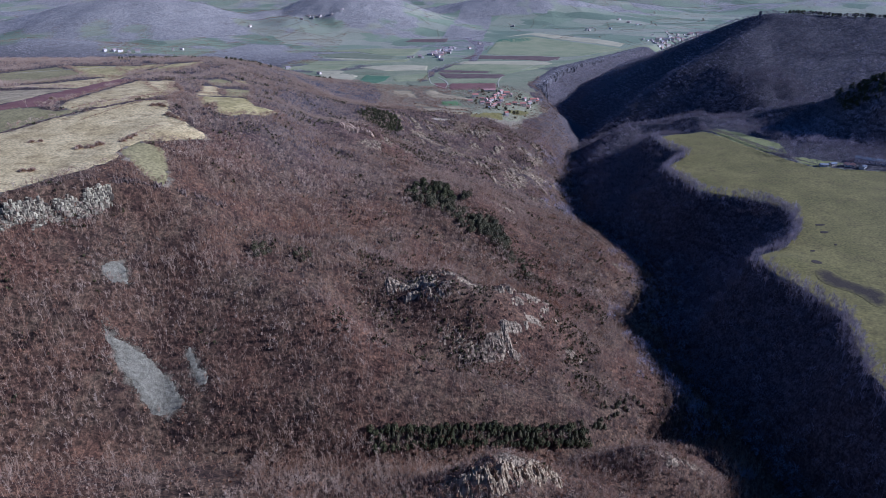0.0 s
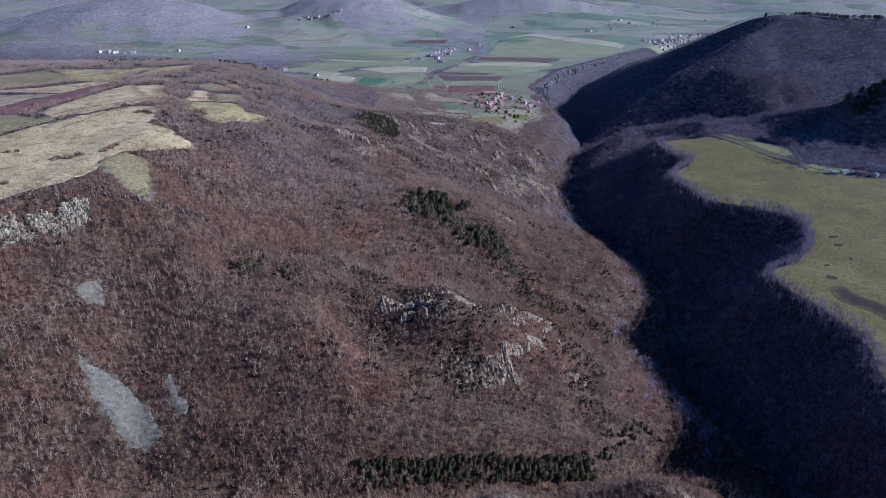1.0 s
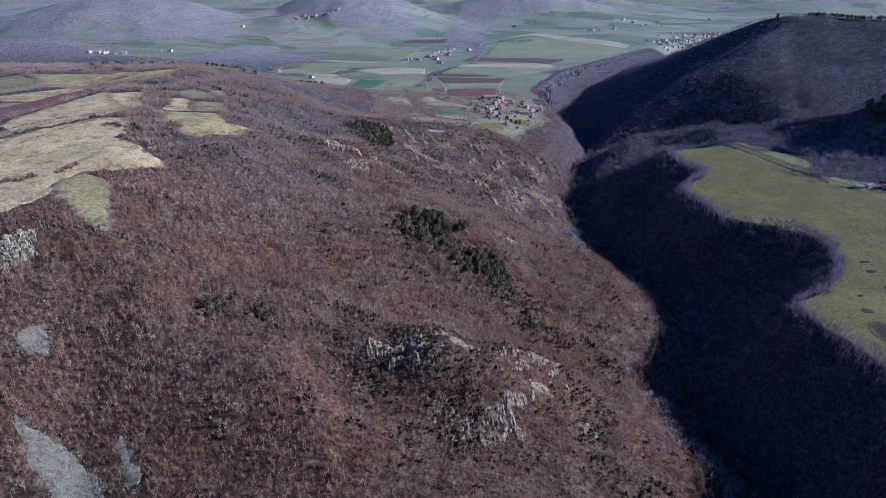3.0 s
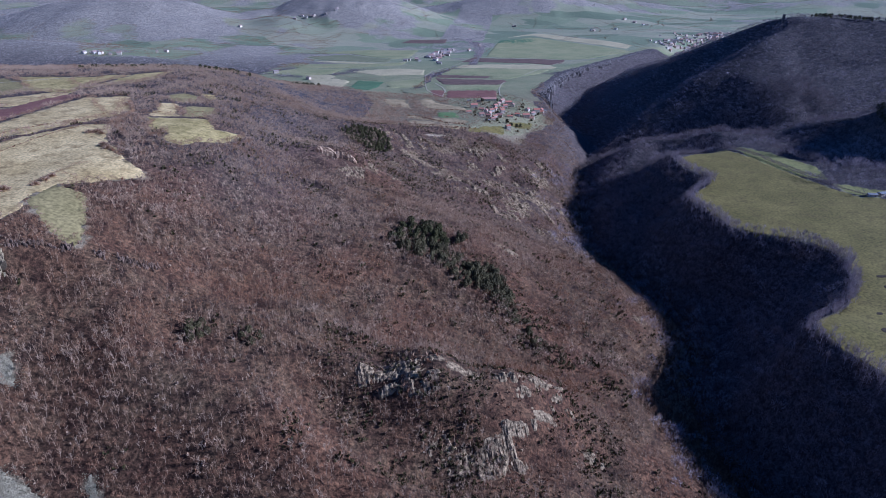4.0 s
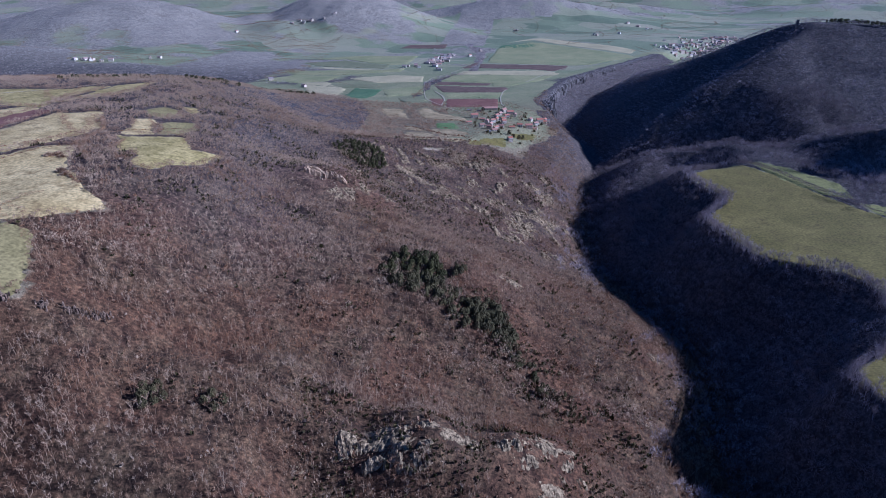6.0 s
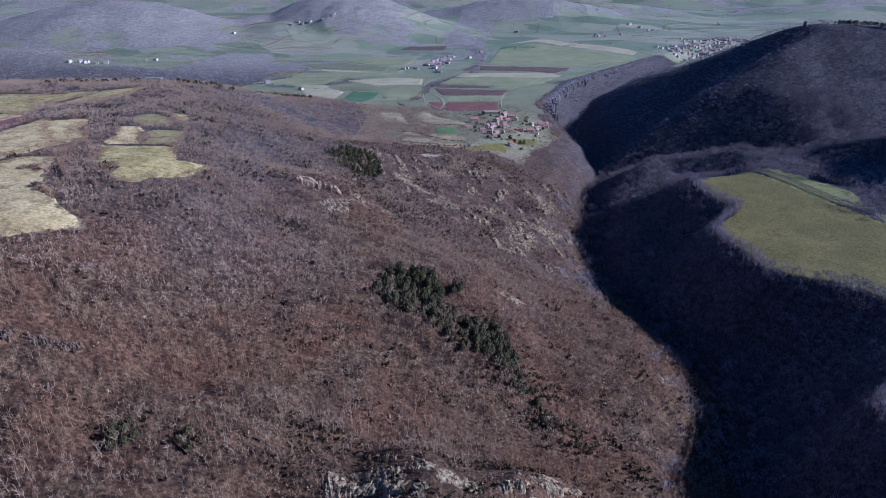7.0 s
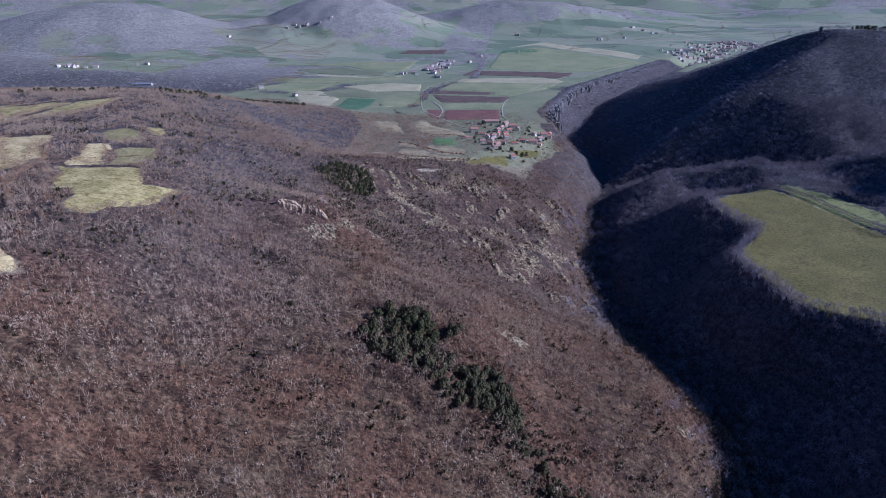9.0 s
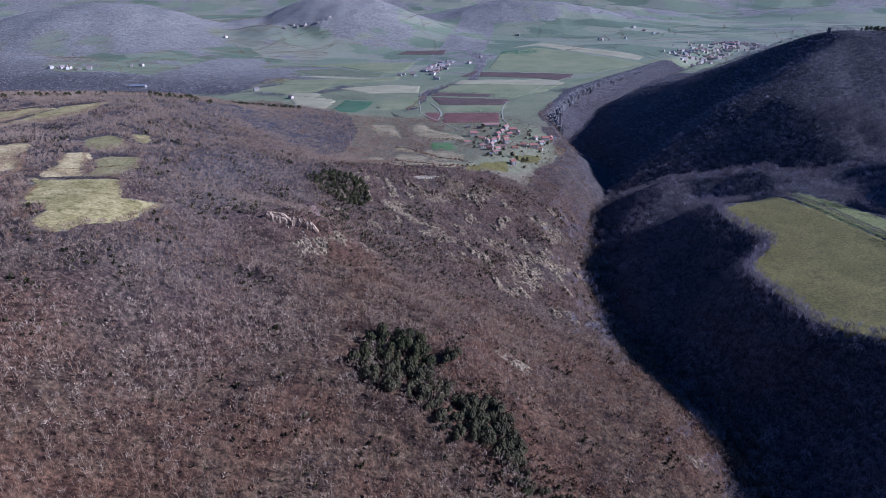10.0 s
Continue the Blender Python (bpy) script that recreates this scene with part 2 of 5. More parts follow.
def ground_shader():
    m, nt = shader("ground_cover", 0.95)
    at = nt.nodes.new("ShaderNodeAttribute")
    at.attribute_name = "cover"
    sep = nt.nodes.new("ShaderNodeSeparateColor")
    nt.links.new(at.outputs["Color"], sep.inputs[0])
    wood, green, patch = sep.outputs[0], sep.outputs[1], sep.outputs[2]
    big, mid, fine = grain(nt, 70), grain(nt, 13, 5, 0.6), grain(nt, 1.8, 6, 0.65)
    # litter is darkened to stand in for weak tree shade between crowns
    litter = ramp(nt, mid, [(0.36, (0.044, 0.024, 0.013)), (0.5, (0.095, 0.054, 0.026)), (0.7, (0.145, 0.091, 0.043))])
    litter = blend(nt, sharpen(nt, big, 0.42, 0.62), litter, ramp(nt, mid, [(0.35, (0.085, 0.040, 0.019)), (0.7, (0.145, 0.074, 0.034))]))
    # alpha greys the litter; east of the river it imitates blue shade and haze
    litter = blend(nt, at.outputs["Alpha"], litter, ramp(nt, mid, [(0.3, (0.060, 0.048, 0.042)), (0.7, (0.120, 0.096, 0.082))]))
    # far litter is lightened: distance haze mixed into its colour
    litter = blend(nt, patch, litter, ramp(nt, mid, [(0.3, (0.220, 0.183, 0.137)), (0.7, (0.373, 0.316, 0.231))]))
    straw = ramp(nt, mid, [(0.3, (0.168, 0.125, 0.066)), (0.7, (0.280, 0.213, 0.119))])
    grass = ramp(nt, big, [(0.3, (0.205, 0.211, 0.094)), (0.7, (0.313, 0.279, 0.135))])
    open_ = blend(nt, green, straw, grass)
    # small parcels beyond the plain
    co = nt.nodes.new("ShaderNodeTexCoord")
    mp = nt.nodes.new("ShaderNodeMapping")
    mp.inputs["Scale"].default_value, mp.inputs["Rotation"].default_value = (1 / 190, 1 / 115, 0), (0, 0, 0.35)
    nt.links.new(co.outputs["Object"], mp.inputs["Vector"])
    vo = nt.nodes.new("ShaderNodeTexVoronoi")
    vo.voronoi_dimensions, vo.distance = "2D", "CHEBYCHEV"
    vo.inputs["Scale"].default_value = 1.0
    nt.links.new(mp.outputs[0], vo.inputs["Vector"])
    vs = nt.nodes.new("ShaderNodeSeparateColor")
    nt.links.new(vo.outputs["Color"], vs.inputs[0])
    parcels = ramp(nt, vs.outputs[0], [(0.0, (0.160, 0.178, 0.095)), (0.35, (0.240, 0.250, 0.130)), (0.6, (0.290, 0.272, 0.150)), (0.8, (0.340, 0.300, 0.175)), (1.0, (0.238, 0.225, 0.135))])
    open_ = blend(nt, patch, open_, parcels)
    edge = sharpen(nt, blend(nt, 0.35, wood, mid), 0.35, 0.6)
    c = blend(nt, edge, open_, litter)
    # one noise drives tone and relief, darker in the hollows
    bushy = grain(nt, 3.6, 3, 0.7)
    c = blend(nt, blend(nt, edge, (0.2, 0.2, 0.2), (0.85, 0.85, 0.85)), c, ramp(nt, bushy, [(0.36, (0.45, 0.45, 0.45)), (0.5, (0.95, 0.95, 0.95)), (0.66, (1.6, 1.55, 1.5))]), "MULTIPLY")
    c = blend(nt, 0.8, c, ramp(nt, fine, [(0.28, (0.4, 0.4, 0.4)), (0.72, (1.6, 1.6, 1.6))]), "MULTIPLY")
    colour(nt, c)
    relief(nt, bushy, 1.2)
    return m


def furrowed(name, dark, light, turn, pitch=3.0):
    m, nt = shader(name, 0.95)
    co = nt.nodes.new("ShaderNodeTexCoord")
    mp = nt.nodes.new("ShaderNodeMapping")
    mp.inputs["Rotation"].default_value = (0, 0, turn)
    nt.links.new(co.outputs["Object"], mp.inputs["Vector"])
    w = nt.nodes.new("ShaderNodeTexWave")
    w.inputs["Scale"].default_value, w.inputs["Distortion"].default_value = 0.32 / pitch, 1.5
    nt.links.new(mp.outputs[0], w.inputs["Vector"])
    c = ramp(nt, grain(nt, 25), [(0.3, dark), (0.7, light)])
    c = blend(nt, 0.35, c, ramp(nt, w.outputs["Fac"], [(0.2, (0.7, 0.7, 0.7)), (0.8, (1.3, 1.3, 1.3))]), "MULTIPLY")
    c = blend(nt, 0.6, c, ramp(nt, grain(nt, 2.2, 6), [(0.3, (0.6, 0.6, 0.6)), (0.7, (1.4, 1.4, 1.4))]), "MULTIPLY")
    colour(nt, c)
    return m


def muddy(name):
    """Trampled mud that thins out into meadow grass towards the patch's edge."""
    m, nt = shader(name, 0.95)
    at = nt.nodes.new("ShaderNodeAttribute")
    at.attribute_name = "depth"
    tufts = grain(nt, 7.0, 6, 0.7)
    add = nt.nodes.new("ShaderNodeMath")
    nt.links.new(at.outputs["Fac"], add.inputs[0])
    nt.links.new(tufts, add.inputs[1])
    grass = ramp(nt, grain(nt, 2.2, 6), [(0.3, (0.10, 0.078, 0.020)), (0.7, (0.23, 0.175, 0.045))])
    earth = ramp(nt, grain(nt, 0.9, 5), [(0.3, (0.028, 0.019, 0.010)), (0.7, (0.085, 0.058, 0.030))])
    colour(nt, blend(nt, sharpen(nt, add.outputs[0], 0.55, 1.0), grass, earth))
    return m


GROUND = ground_shader()
PALE_GRASS = mottled("bleached_winter_grass", (0.450, 0.314, 0.114), (0.660, 0.480, 0.198), 30, 2.0, third=(0.298, 0.201, 0.073))
PALE_GREEN = mottled("bleached_grass_with_green", (0.330, 0.245, 0.072), (0.550, 0.405, 0.145), 20, 2.0, third=(0.204, 0.155, 0.038))
OLIVE_GRASS = mottled("olive_pasture", (0.225, 0.175, 0.058), (0.320, 0.245, 0.090), 30, 2.5)
MEADOW_GRASS = mottled("meadow_grass", (0.150, 0.118, 0.026), (0.225, 0.172, 0.042), 45, 2.2, third=(0.158, 0.118, 0.030))
FRESH_GRASS = mottled("fresh_grass", (0.211, 0.198, 0.055), (0.299, 0.264, 0.079), 35, 2.5)
VIVID_GRASS = mottled("vivid_green_grass", (0.13, 0.185, 0.055), (0.18, 0.235, 0.075), 20, 1.5)
CROP_GREEN = mottled("young_crop", (0.250, 0.245, 0.100), (0.350, 0.308, 0.135), 70, 3.0)
CROP_PALE = mottled("pale_stubble", (0.410, 0.333, 0.164), (0.518, 0.412, 0.213), 60, 3.0)
TEAL_CROP = mottled("dark_green_crop", (0.099, 0.157, 0.064), (0.138, 0.190, 0.079), 50, 3.0)
RED_EARTH = furrowed("ploughed_red_earth", (0.17, 0.075, 0.050), (0.24, 0.115, 0.074), 0.5)
DARK_EARTH = furrowed("ploughed_dark_earth", (0.125, 0.078, 0.052), (0.18, 0.112, 0.075), 0.1)
OLIVE_CROP = mottled("dull_green_crop", (0.184, 0.181, 0.082), (0.243, 0.221, 0.107), 60, 3.0)
STUBBLE = mottled("dry_terrace_grass", (0.308, 0.221, 0.099), (0.473, 0.345, 0.165), 22, 1.6, third=(0.187, 0.144, 0.062))
SAND = mottled("bare_sandy_ground", (0.27, 0.20, 0.117), (0.42, 0.325, 0.196), 9, 1.0, 0.2)
MUD = muddy("trampled_mud")
RUST_EARTH = mottled("rusty_bare_earth", (0.25, 0.135, 0.09), (0.38, 0.235, 0.17), 9, 1.0, 0.2)
TRACK = mottled("gravel_track", (0.418, 0.341, 0.214), (0.572, 0.480, 0.308), 12, 0.8)
ROCK = by_object("weathered_grey_rock", [(0.150, 0.102, 0.053), (0.330, 0.228, 0.123), (0.440, 0.310, 0.170), (0.220, 0.150, 0.079)], 0.9, 0.25)
CLIFF_BLOCK = by_piece("lichened_basalt_blocks", [(0.064, 0.046, 0.027), (0.141, 0.104, 0.057), (0.360, 0.278, 0.148), (0.538, 0.436, 0.232), (0.244, 0.186, 0.097)], 0.9, 0.2)
# basalt standing in shade: the shade is painted as darker block tones
SHADE_TONED_BLOCK = by_piece("shade_toned_basalt_blocks", [(0.060, 0.039, 0.025), (0.119, 0.078, 0.049), (0.273, 0.179, 0.113), (0.177, 0.115, 0.073)], 0.9, 0.2)
GORGE_ROCK = by_piece("columned_gorge_basalt", [(0.07, 0.058, 0.05), (0.16, 0.135, 0.115), (0.30, 0.25, 0.21), (0.12, 0.10, 0.085), (0.24, 0.20, 0.17)], 1.5, 0.3)
CRAG_ROCK = mottled("craggy_brown_rock", (0.045, 0.029, 0.015), (0.480, 0.339, 0.174), 2.6, 0.8, 0.5)
SPUR_ROCK = mottled("tan_spur_rock", (0.100, 0.065, 0.030), (0.520, 0.366, 0.176), 2.6, 0.7, 0.5)
OCHRE_FACE = mottled("ochre_quarry_face", (0.343, 0.208, 0.102), (0.664, 0.457, 0.265), 4.0, 0.7, 0.4)
OCHRE_ROCK = by_object("ochre_quarry_rock", [(0.40, 0.29, 0.17), (0.50, 0.38, 0.24), (0.34, 0.24, 0.15)], 1.0, 0.2)
SCREE_STONE = mottled("grey_scree_stone", (0.19, 0.153, 0.085), (0.33, 0.27, 0.155), 2.5, 0.6, 0.15)
BARK = twig_shader("bare_twigs", [(0.0, (0.521, 0.375, 0.232)), (0.2, (0.442, 0.302, 0.177)), (0.42, (0.364, 0.227, 0.124)), (0.6, (0.260, 0.150, 0.077)), (0.8, (0.364, 0.182, 0.081)), (1.0, (0.546, 0.329, 0.132))])
# the lilac cast stands in for blue haze and sky-lit shade
HAZE_LILAC_BARK = twig_shader("haze_lilac_twigs", [(0.0, (0.499, 0.416, 0.392)), (0.25, (0.392, 0.315, 0.288)), (0.45, (0.238, 0.184, 0.164)), (1.0, (0.190, 0.136, 0.118))])
# distance haze is put into these twigs as a paler tone
HAZE_PALE_BARK = twig_shader("haze_pale_woods", [(0.0, (0.62, 0.53, 0.43)), (0.3, (0.46, 0.385, 0.305)), (0.55, (0.22, 0.178, 0.138)), (1.0, (0.16, 0.125, 0.09))])
EVERGREEN = twig_shader("evergreen_scrub", [(0.0, (0.047, 0.042, 0.013)), (0.5, (0.071, 0.061, 0.018)), (1.0, (0.118, 0.091, 0.030))])
NEEDLES = by_object("dark_conifer_needles", [(0.055, 0.043, 0.015), (0.086, 0.068, 0.024), (0.118, 0.093, 0.034)], 0.6, 0.05)
TRUNK = mottled("conifer_bark", (0.09, 0.06, 0.045), (0.15, 0.105, 0.08), 1.2, 0.2)
PLASTER = by_object("house_plaster", [(0.630, 0.529, 0.387), (0.756, 0.647, 0.482), (0.441, 0.353, 0.249), (0.693, 0.549, 0.396), (0.819, 0.735, 0.593)], 1.5, 0.01)
TILES = by_object("clay_roof_tiles", [(0.442, 0.164, 0.091), (0.546, 0.232, 0.143), (0.377, 0.184, 0.124), (0.520, 0.287, 0.195)], 0.8, 0.04)
FAR_TILES = by_object("weathered_far_roofs", [(0.42, 0.22, 0.15), (0.36, 0.25, 0.19), (0.30, 0.25, 0.22), (0.46, 0.30, 0.22)], 0.8, 0.04)
SLATE = by_object("grey_roof_sheet", [(0.20, 0.20, 0.20), (0.33, 0.32, 0.31), (0.26, 0.24, 0.22)], 1.0, 0.02)
WINDOW_DARK = mottled("shadowy_window", (0.035, 0.035, 0.04), (0.06, 0.06, 0.065), 1.0, 0.3, 0.0, 0.3)
SHUTTER = by_object("painted_shutters", [(0.20, 0.12, 0.08), (0.30, 0.28, 0.25), (0.12, 0.15, 0.17)], 0.5, 0.01)
STONEWORK = mottled("old_masonry", (0.12, 0.10, 0.085), (0.20, 0.17, 0.14), 3.0, 0.5)
WATER = mottled("dark_river_water", (0.02, 0.024, 0.02), (0.035, 0.04, 0.03), 6, 1.0, 0.02, 0.15)


# ---- mesh helpers ----
def fill_mesh(name, verts, tris, material, tones=None, smooth=False):
    """A mesh of triangles out of arrays, with a tone per vertex where given."""
    me = bpy.data.meshes.new(name)
    verts, tris = np.asarray(verts, np.float32), np.asarray(tris, np.int32)
    me.vertices.add(len(verts))
    me.vertices.foreach_set("co", verts.ravel())
    me.loops.add(tris.size)
    me.loops.foreach_set("vertex_index", tris.ravel())
    me.polygons.add(len(tris))
    me.polygons.foreach_set("loop_start", np.arange(0, tris.size, 3, dtype=np.int32))
    if tones is not None:
        at = me.attributes.new("tone", "FLOAT", "POINT")
        at.data.foreach_set("value", np.asarray(tones, np.float32))
    me.update(calc_edges=True)
    me.polygons.foreach_set("use_smooth", np.full(len(tris), smooth))
    me.materials.append(material)
    return me


def bm_mesh(name, bm, material):
    me = bpy.data.meshes.new(name)
    bm.to_mesh(me)
    bm.free()
    me.materials.append(material)
    return me


def part(name, mesh, parent, label="", at=None):
    ob = new(name, mesh)
    ob.parent = parent
    if at is not None:
        ob.matrix_basis = at
    if label:
        ob["label"] = label
    return ob


def inside(x, y, poly):
    """Which places lie inside a polygon of (x, y)."""
    hit = np.zeros(np.shape(x), bool)
    for (ax, ay), (bx, by) in zip(poly, poly[1:] + poly[:1]):
        if ay != by:
            hit ^= ((ay > y) != (by > y)) & (x < (bx - ax) * (y - ay) / (by - ay) + ax)
    return hit


# ---- the ground, one sheet ----
def lines(stops):
    """Grid lines through (start, spacing) stops."""
    out = []
    for (a, da), (b, _) in zip(stops, stops[1:]):
        out.extend(np.arange(a, b, da))
    return np.array(out + [stops[-1][0]], float)


GX = lines([(-4200, 120), (-2400, 45), (-1200, 20), (-640, 8), (-440, 5.5), (460, 8), (760, 16), (1200, 40), (2400, 120), (4200, 0)])
GY = lines([(-900, 100), (0, 25), (150, 5.5), (1020, 9), (1560, 14), (2560, 26), (3600, 50), (5250, 0)])
MX, MY = np.meshgrid(GX, GY)
MZ = land(MX, MY)


def ground_z(x, y):
    """Height of the sheet itself at a place."""
    x, y = np.asarray(x, float), np.asarray(y, float)
    i = np.clip(np.searchsorted(GX, x) - 1, 0, len(GX) - 2)
    j = np.clip(np.searchsorted(GY, y) - 1, 0, len(GY) - 2)
    u, v = (x - GX[i]) / (GX[i + 1] - GX[i]), (y - GY[j]) / (GY[j + 1] - GY[j])
    return MZ[j, i] * (1 - u) * (1 - v) + MZ[j, i + 1] * u * (1 - v) + MZ[j + 1, i] * (1 - u) * v + MZ[j + 1, i + 1] * u * v

# ---- plan of fields and clearings ----
PLANS = []


def plan(name, material, label, poly):
    PLANS.append((name, material, label, poly))


plan("field", PALE_GRASS, "bleached winter grassland on the plateau above the cliff", [(-412, 519), (-404, 565), (-379, 624), (-349, 669), (-336, 715), (-315, 725), (-283, 655), (-254, 619), (-225, 598), (-224, 592), (-252, 570), (-268, 554), (-277, 530), (-269, 500), (-281, 475), (-296, 461), (-305, 446), (-317, 425), (-341, 411)])
plan("field", OLIVE_GRASS, "small greenish pasture at the wood edge", [(-264, 506), (-244, 492), (-222, 479), (-226, 500), (-238, 526), (-250, 551), (-272, 551), (-277, 530)])
plan("field", PALE_GRASS, "straw-coloured grass field beside the ploughed strip", [(-405, 663), (-417, 832), (-416, 878), (-367, 857), (-330, 778), (-336, 751), (-353, 676), (-378, 645)])
plan("field", OLIVE_GRASS, "olive green pasture on the plateau", [(-487, 644), (-427, 659), (-398, 644), (-369, 649), (-395, 604), (-419, 542)])
plan("field", RED_EARTH, "ploughed reddish brown field strip", [(-475, 643), (-466, 704), (-459, 795), (-459, 865), (-449, 901), (-426, 885), (-425, 833), (-415, 739), (-414, 663), (-439, 659)])
plan("field", PALE_GRASS, "pale stubble strip beyond the ploughed field", [(-583, 801), (-517, 860), (-477, 916), (-449, 901), (-462, 801), (-538, 819)])
plan("field", OLIVE_GRASS, "dull olive pasture at the plateau edge", [(-671, 930), (-618, 1037), (-569, 998), (-518, 933), (-532, 872), (-612, 844)])
plan("field", PALE_GREEN, "beige grass field at the plateau edge", [(-608, 1052), (-482, 1048), (-463, 975), (-452, 907), (-515, 927), (-573, 1005)])
plan("field", STUBBLE, "brownish stubble field on the plateau", [(-567, 778), (-463, 795), (-466, 704), (-482, 653)])
plan("field", PALE_GREEN, "pale green field along a farm track", [(-457, 940), (-451, 1042), (-450, 1081), (-414, 1127), (-402, 1043), (-412, 998), (-441, 969)])
plan("field", PALE_GREEN, "pale grass field behind a farm track", [(-516, 1025), (-485, 1071), (-452, 1073), (-455, 1042), (-472, 961)])
plan("field", PALE_GREEN, "patchy bleached pasture enclosed by woods", [(-308, 780), (-281, 786), (-254, 803), (-245, 801), (-227, 759), (-212, 763), (-201, 778), (-201, 732), (-207, 705), (-220, 694), (-227, 673), (-239, 672), (-248, 681), (-253, 707), (-263, 720), (-273, 710), (-284, 737), (-291, 758)])
plan("field", PALE_GRASS, "pale dry pasture enclosed by hedges", [(-309, 796), (-312, 829), (-328, 868), (-311, 878), (-300, 860), (-292, 828), (-276, 799), (-300, 785)])
plan("field", OLIVE_GRASS, "mown olive field enclosed by hedges", [(-298, 862), (-288, 874), (-268, 886), (-254, 849), (-253, 816), (-274, 800), (-281, 823)])
plan("field", OLIVE_GRASS, "small rough pasture among bushes", [(-339, 917), (-333, 955), (-318, 952), (-294, 918), (-306, 888), (-323, 892)])
plan("field", PALE_GREEN, "small pale pasture among bushes", [(-318, 970), (-304, 987), (-289, 961), (-293, 940), (-304, 950)])
plan("field", PALE_GRASS, "pale grass corner between hedges", [(-405, 865), (-374, 889), (-364, 880), (-355, 842), (-328, 802), (-344, 775)])
plan("field", FRESH_GRASS, "bright green meadow strip behind a hedge", [(446, 1066), (480, 1023), (515, 942), (499, 884), (474, 909), (449, 969)])
plan("field", FRESH_GRASS, "green meadow corner by the farm", [(499, 872), (553, 831), (523, 818), (496, 838)])
plan("field", RED_EARTH, "small ploughed red field", [(-25, 1629), (9, 1628), (14, 1574), (6, 1513), (-14, 1538)])
plan("field", RED_EARTH, "broad ploughed red field behind the village", [(17, 1628), (136, 1630), (124, 1513), (12, 1508), (15, 1561)])
plan("field", CROP_GREEN, "green crop strip between ploughed fields", [(10, 1717), (160, 1717), (138, 1644), (16, 1642)])
plan("field", DARK_EARTH, "ploughed dark brown field strip", [(-18, 1854), (170, 1808), (171, 1782), (150, 1725), (8, 1732)])
plan("field", DARK_EARTH, "narrow ploughed brown strip", [(-5, 1917), (16, 1927), (135, 1888), (130, 1845), (-20, 1871)])
plan("field", CROP_GREEN, "wide green crop field on the plain", [(1, 1943), (38, 2048), (252, 2041), (323, 2026), (284, 1947), (233, 1886), (178, 1823), (134, 1836), (139, 1896), (16, 1936)])
plan("field", CROP_PALE, "pale green field on the plain", [(68, 2129), (289, 2147), (333, 2118), (350, 2075), (328, 2036), (42, 2056)])
plan("field", DARK_EARTH, "long ploughed dark strip near the cliff edge", [(128, 2301), (407, 2258), (383, 2174), (335, 2128), (284, 2169), (118, 2198)])
plan("field", DARK_EARTH, "ploughed dark corner by the far village", [(60, 2191), (108, 2322), (129, 2323), (99, 2199)])
plan("field", CROP_GREEN, "broad light green field near the cliff edge", [(224, 2753), (384, 2927), (628, 2636), (684, 2582), (689, 2513), (593, 2419), (467, 2259), (150, 2326), (181, 2516)])
plan("field", CROP_PALE, "pale green field at the far end of the plain", [(268, 2889), (422, 3039), (619, 2871), (747, 2700), (700, 2607), (388, 2962)])
plan("field", OLIVE_CROP, "dark olive crop strip on the plain", [(-472, 2330), (-324, 2404), (-160, 2250), (-173, 2173), (-366, 2237)])
plan("field", CROP_GREEN, "soft green crop strip on the plain", [(-464, 2459), (-267, 2533), (-83, 2529), (-107, 2295), (-158, 2263), (-317, 2416)])
plan("field", CROP_GREEN, "green field strip on the plain", [(-478, 2146), (-171, 2150), (-106, 2195), (-120, 2114), (-269, 2052), (-426, 2062)])
plan("field", TEAL_CROP, "dark bluish green crop field", [(-226, 1630), (-219, 1818), (-145, 1781), (-150, 1683), (-165, 1615)])
plan("field", CROP_PALE, "beige stubble field on the plain", [(-377, 1917), (-306, 1922), (-237, 1801), (-240, 1651), (-325, 1750)])
plan("field", DARK_EARTH, "brown field strip below the far hill", [(-166, 2740), (-128, 2826), (24, 2850), (13, 2734)])
plan("field", STUBBLE, "dry terrace field behind the village", [(-46, 1470), (-26, 1502), (2, 1431), (33, 1407), (52, 1377), (56, 1355), (-6, 1359), (-32, 1389)])
plan("field", STUBBLE, "dry sloping terrace pasture with hedges", [(-121, 1480), (-84, 1488), (-72, 1469), (-53, 1365), (-76, 1393), (-96, 1391), (-110, 1426)])
plan("field", STUBBLE, "small dry terrace between hedges", [(-61, 1319), (-37, 1301), (-17, 1255), (-25, 1251), (-58, 1279)])
plan("field", STUBBLE, "dry beige field below the village", [(-11, 1282), (31, 1264), (57, 1231), (39, 1189), (10, 1193), (-12, 1246)])
plan("field", VIVID_GRASS, "vivid green plot beside the village", [(-5, 1333), (32, 1334), (39, 1278), (-2, 1277)])
plan("field", STUBBLE, "brown vineyard terrace below the village", [(-56, 1248), (-21, 1247), (14, 1182), (55, 1172), (-31, 1121), (-54, 1174)])
plan("field", STUBBLE, "stepped dry grass terrace", [(-110, 1202), (-80, 1232), (-34, 1117), (-45, 1109)])
plan("field", MEADOW_GRASS, "green meadow at the village edge", [(55, 1180), (118, 1245), (117, 1206), (71, 1168), (46, 1158)])
plan("field", MEADOW_GRASS, "small meadow between village houses and gorge", [(125, 1269), (173, 1321), (182, 1322), (172, 1281), (141, 1250)])
plan("bare_ground", SAND, "bare sandy patch above the rocky slope", [(-23, 1086), (23, 1126), (16, 1116), (-14, 1084)])
plan("bare_ground", RUST_EARTH, "rusty bare earth scar on the slope", [(-120, 922), (-108, 911), (-94, 860), (-98, 847), (-115, 896)])
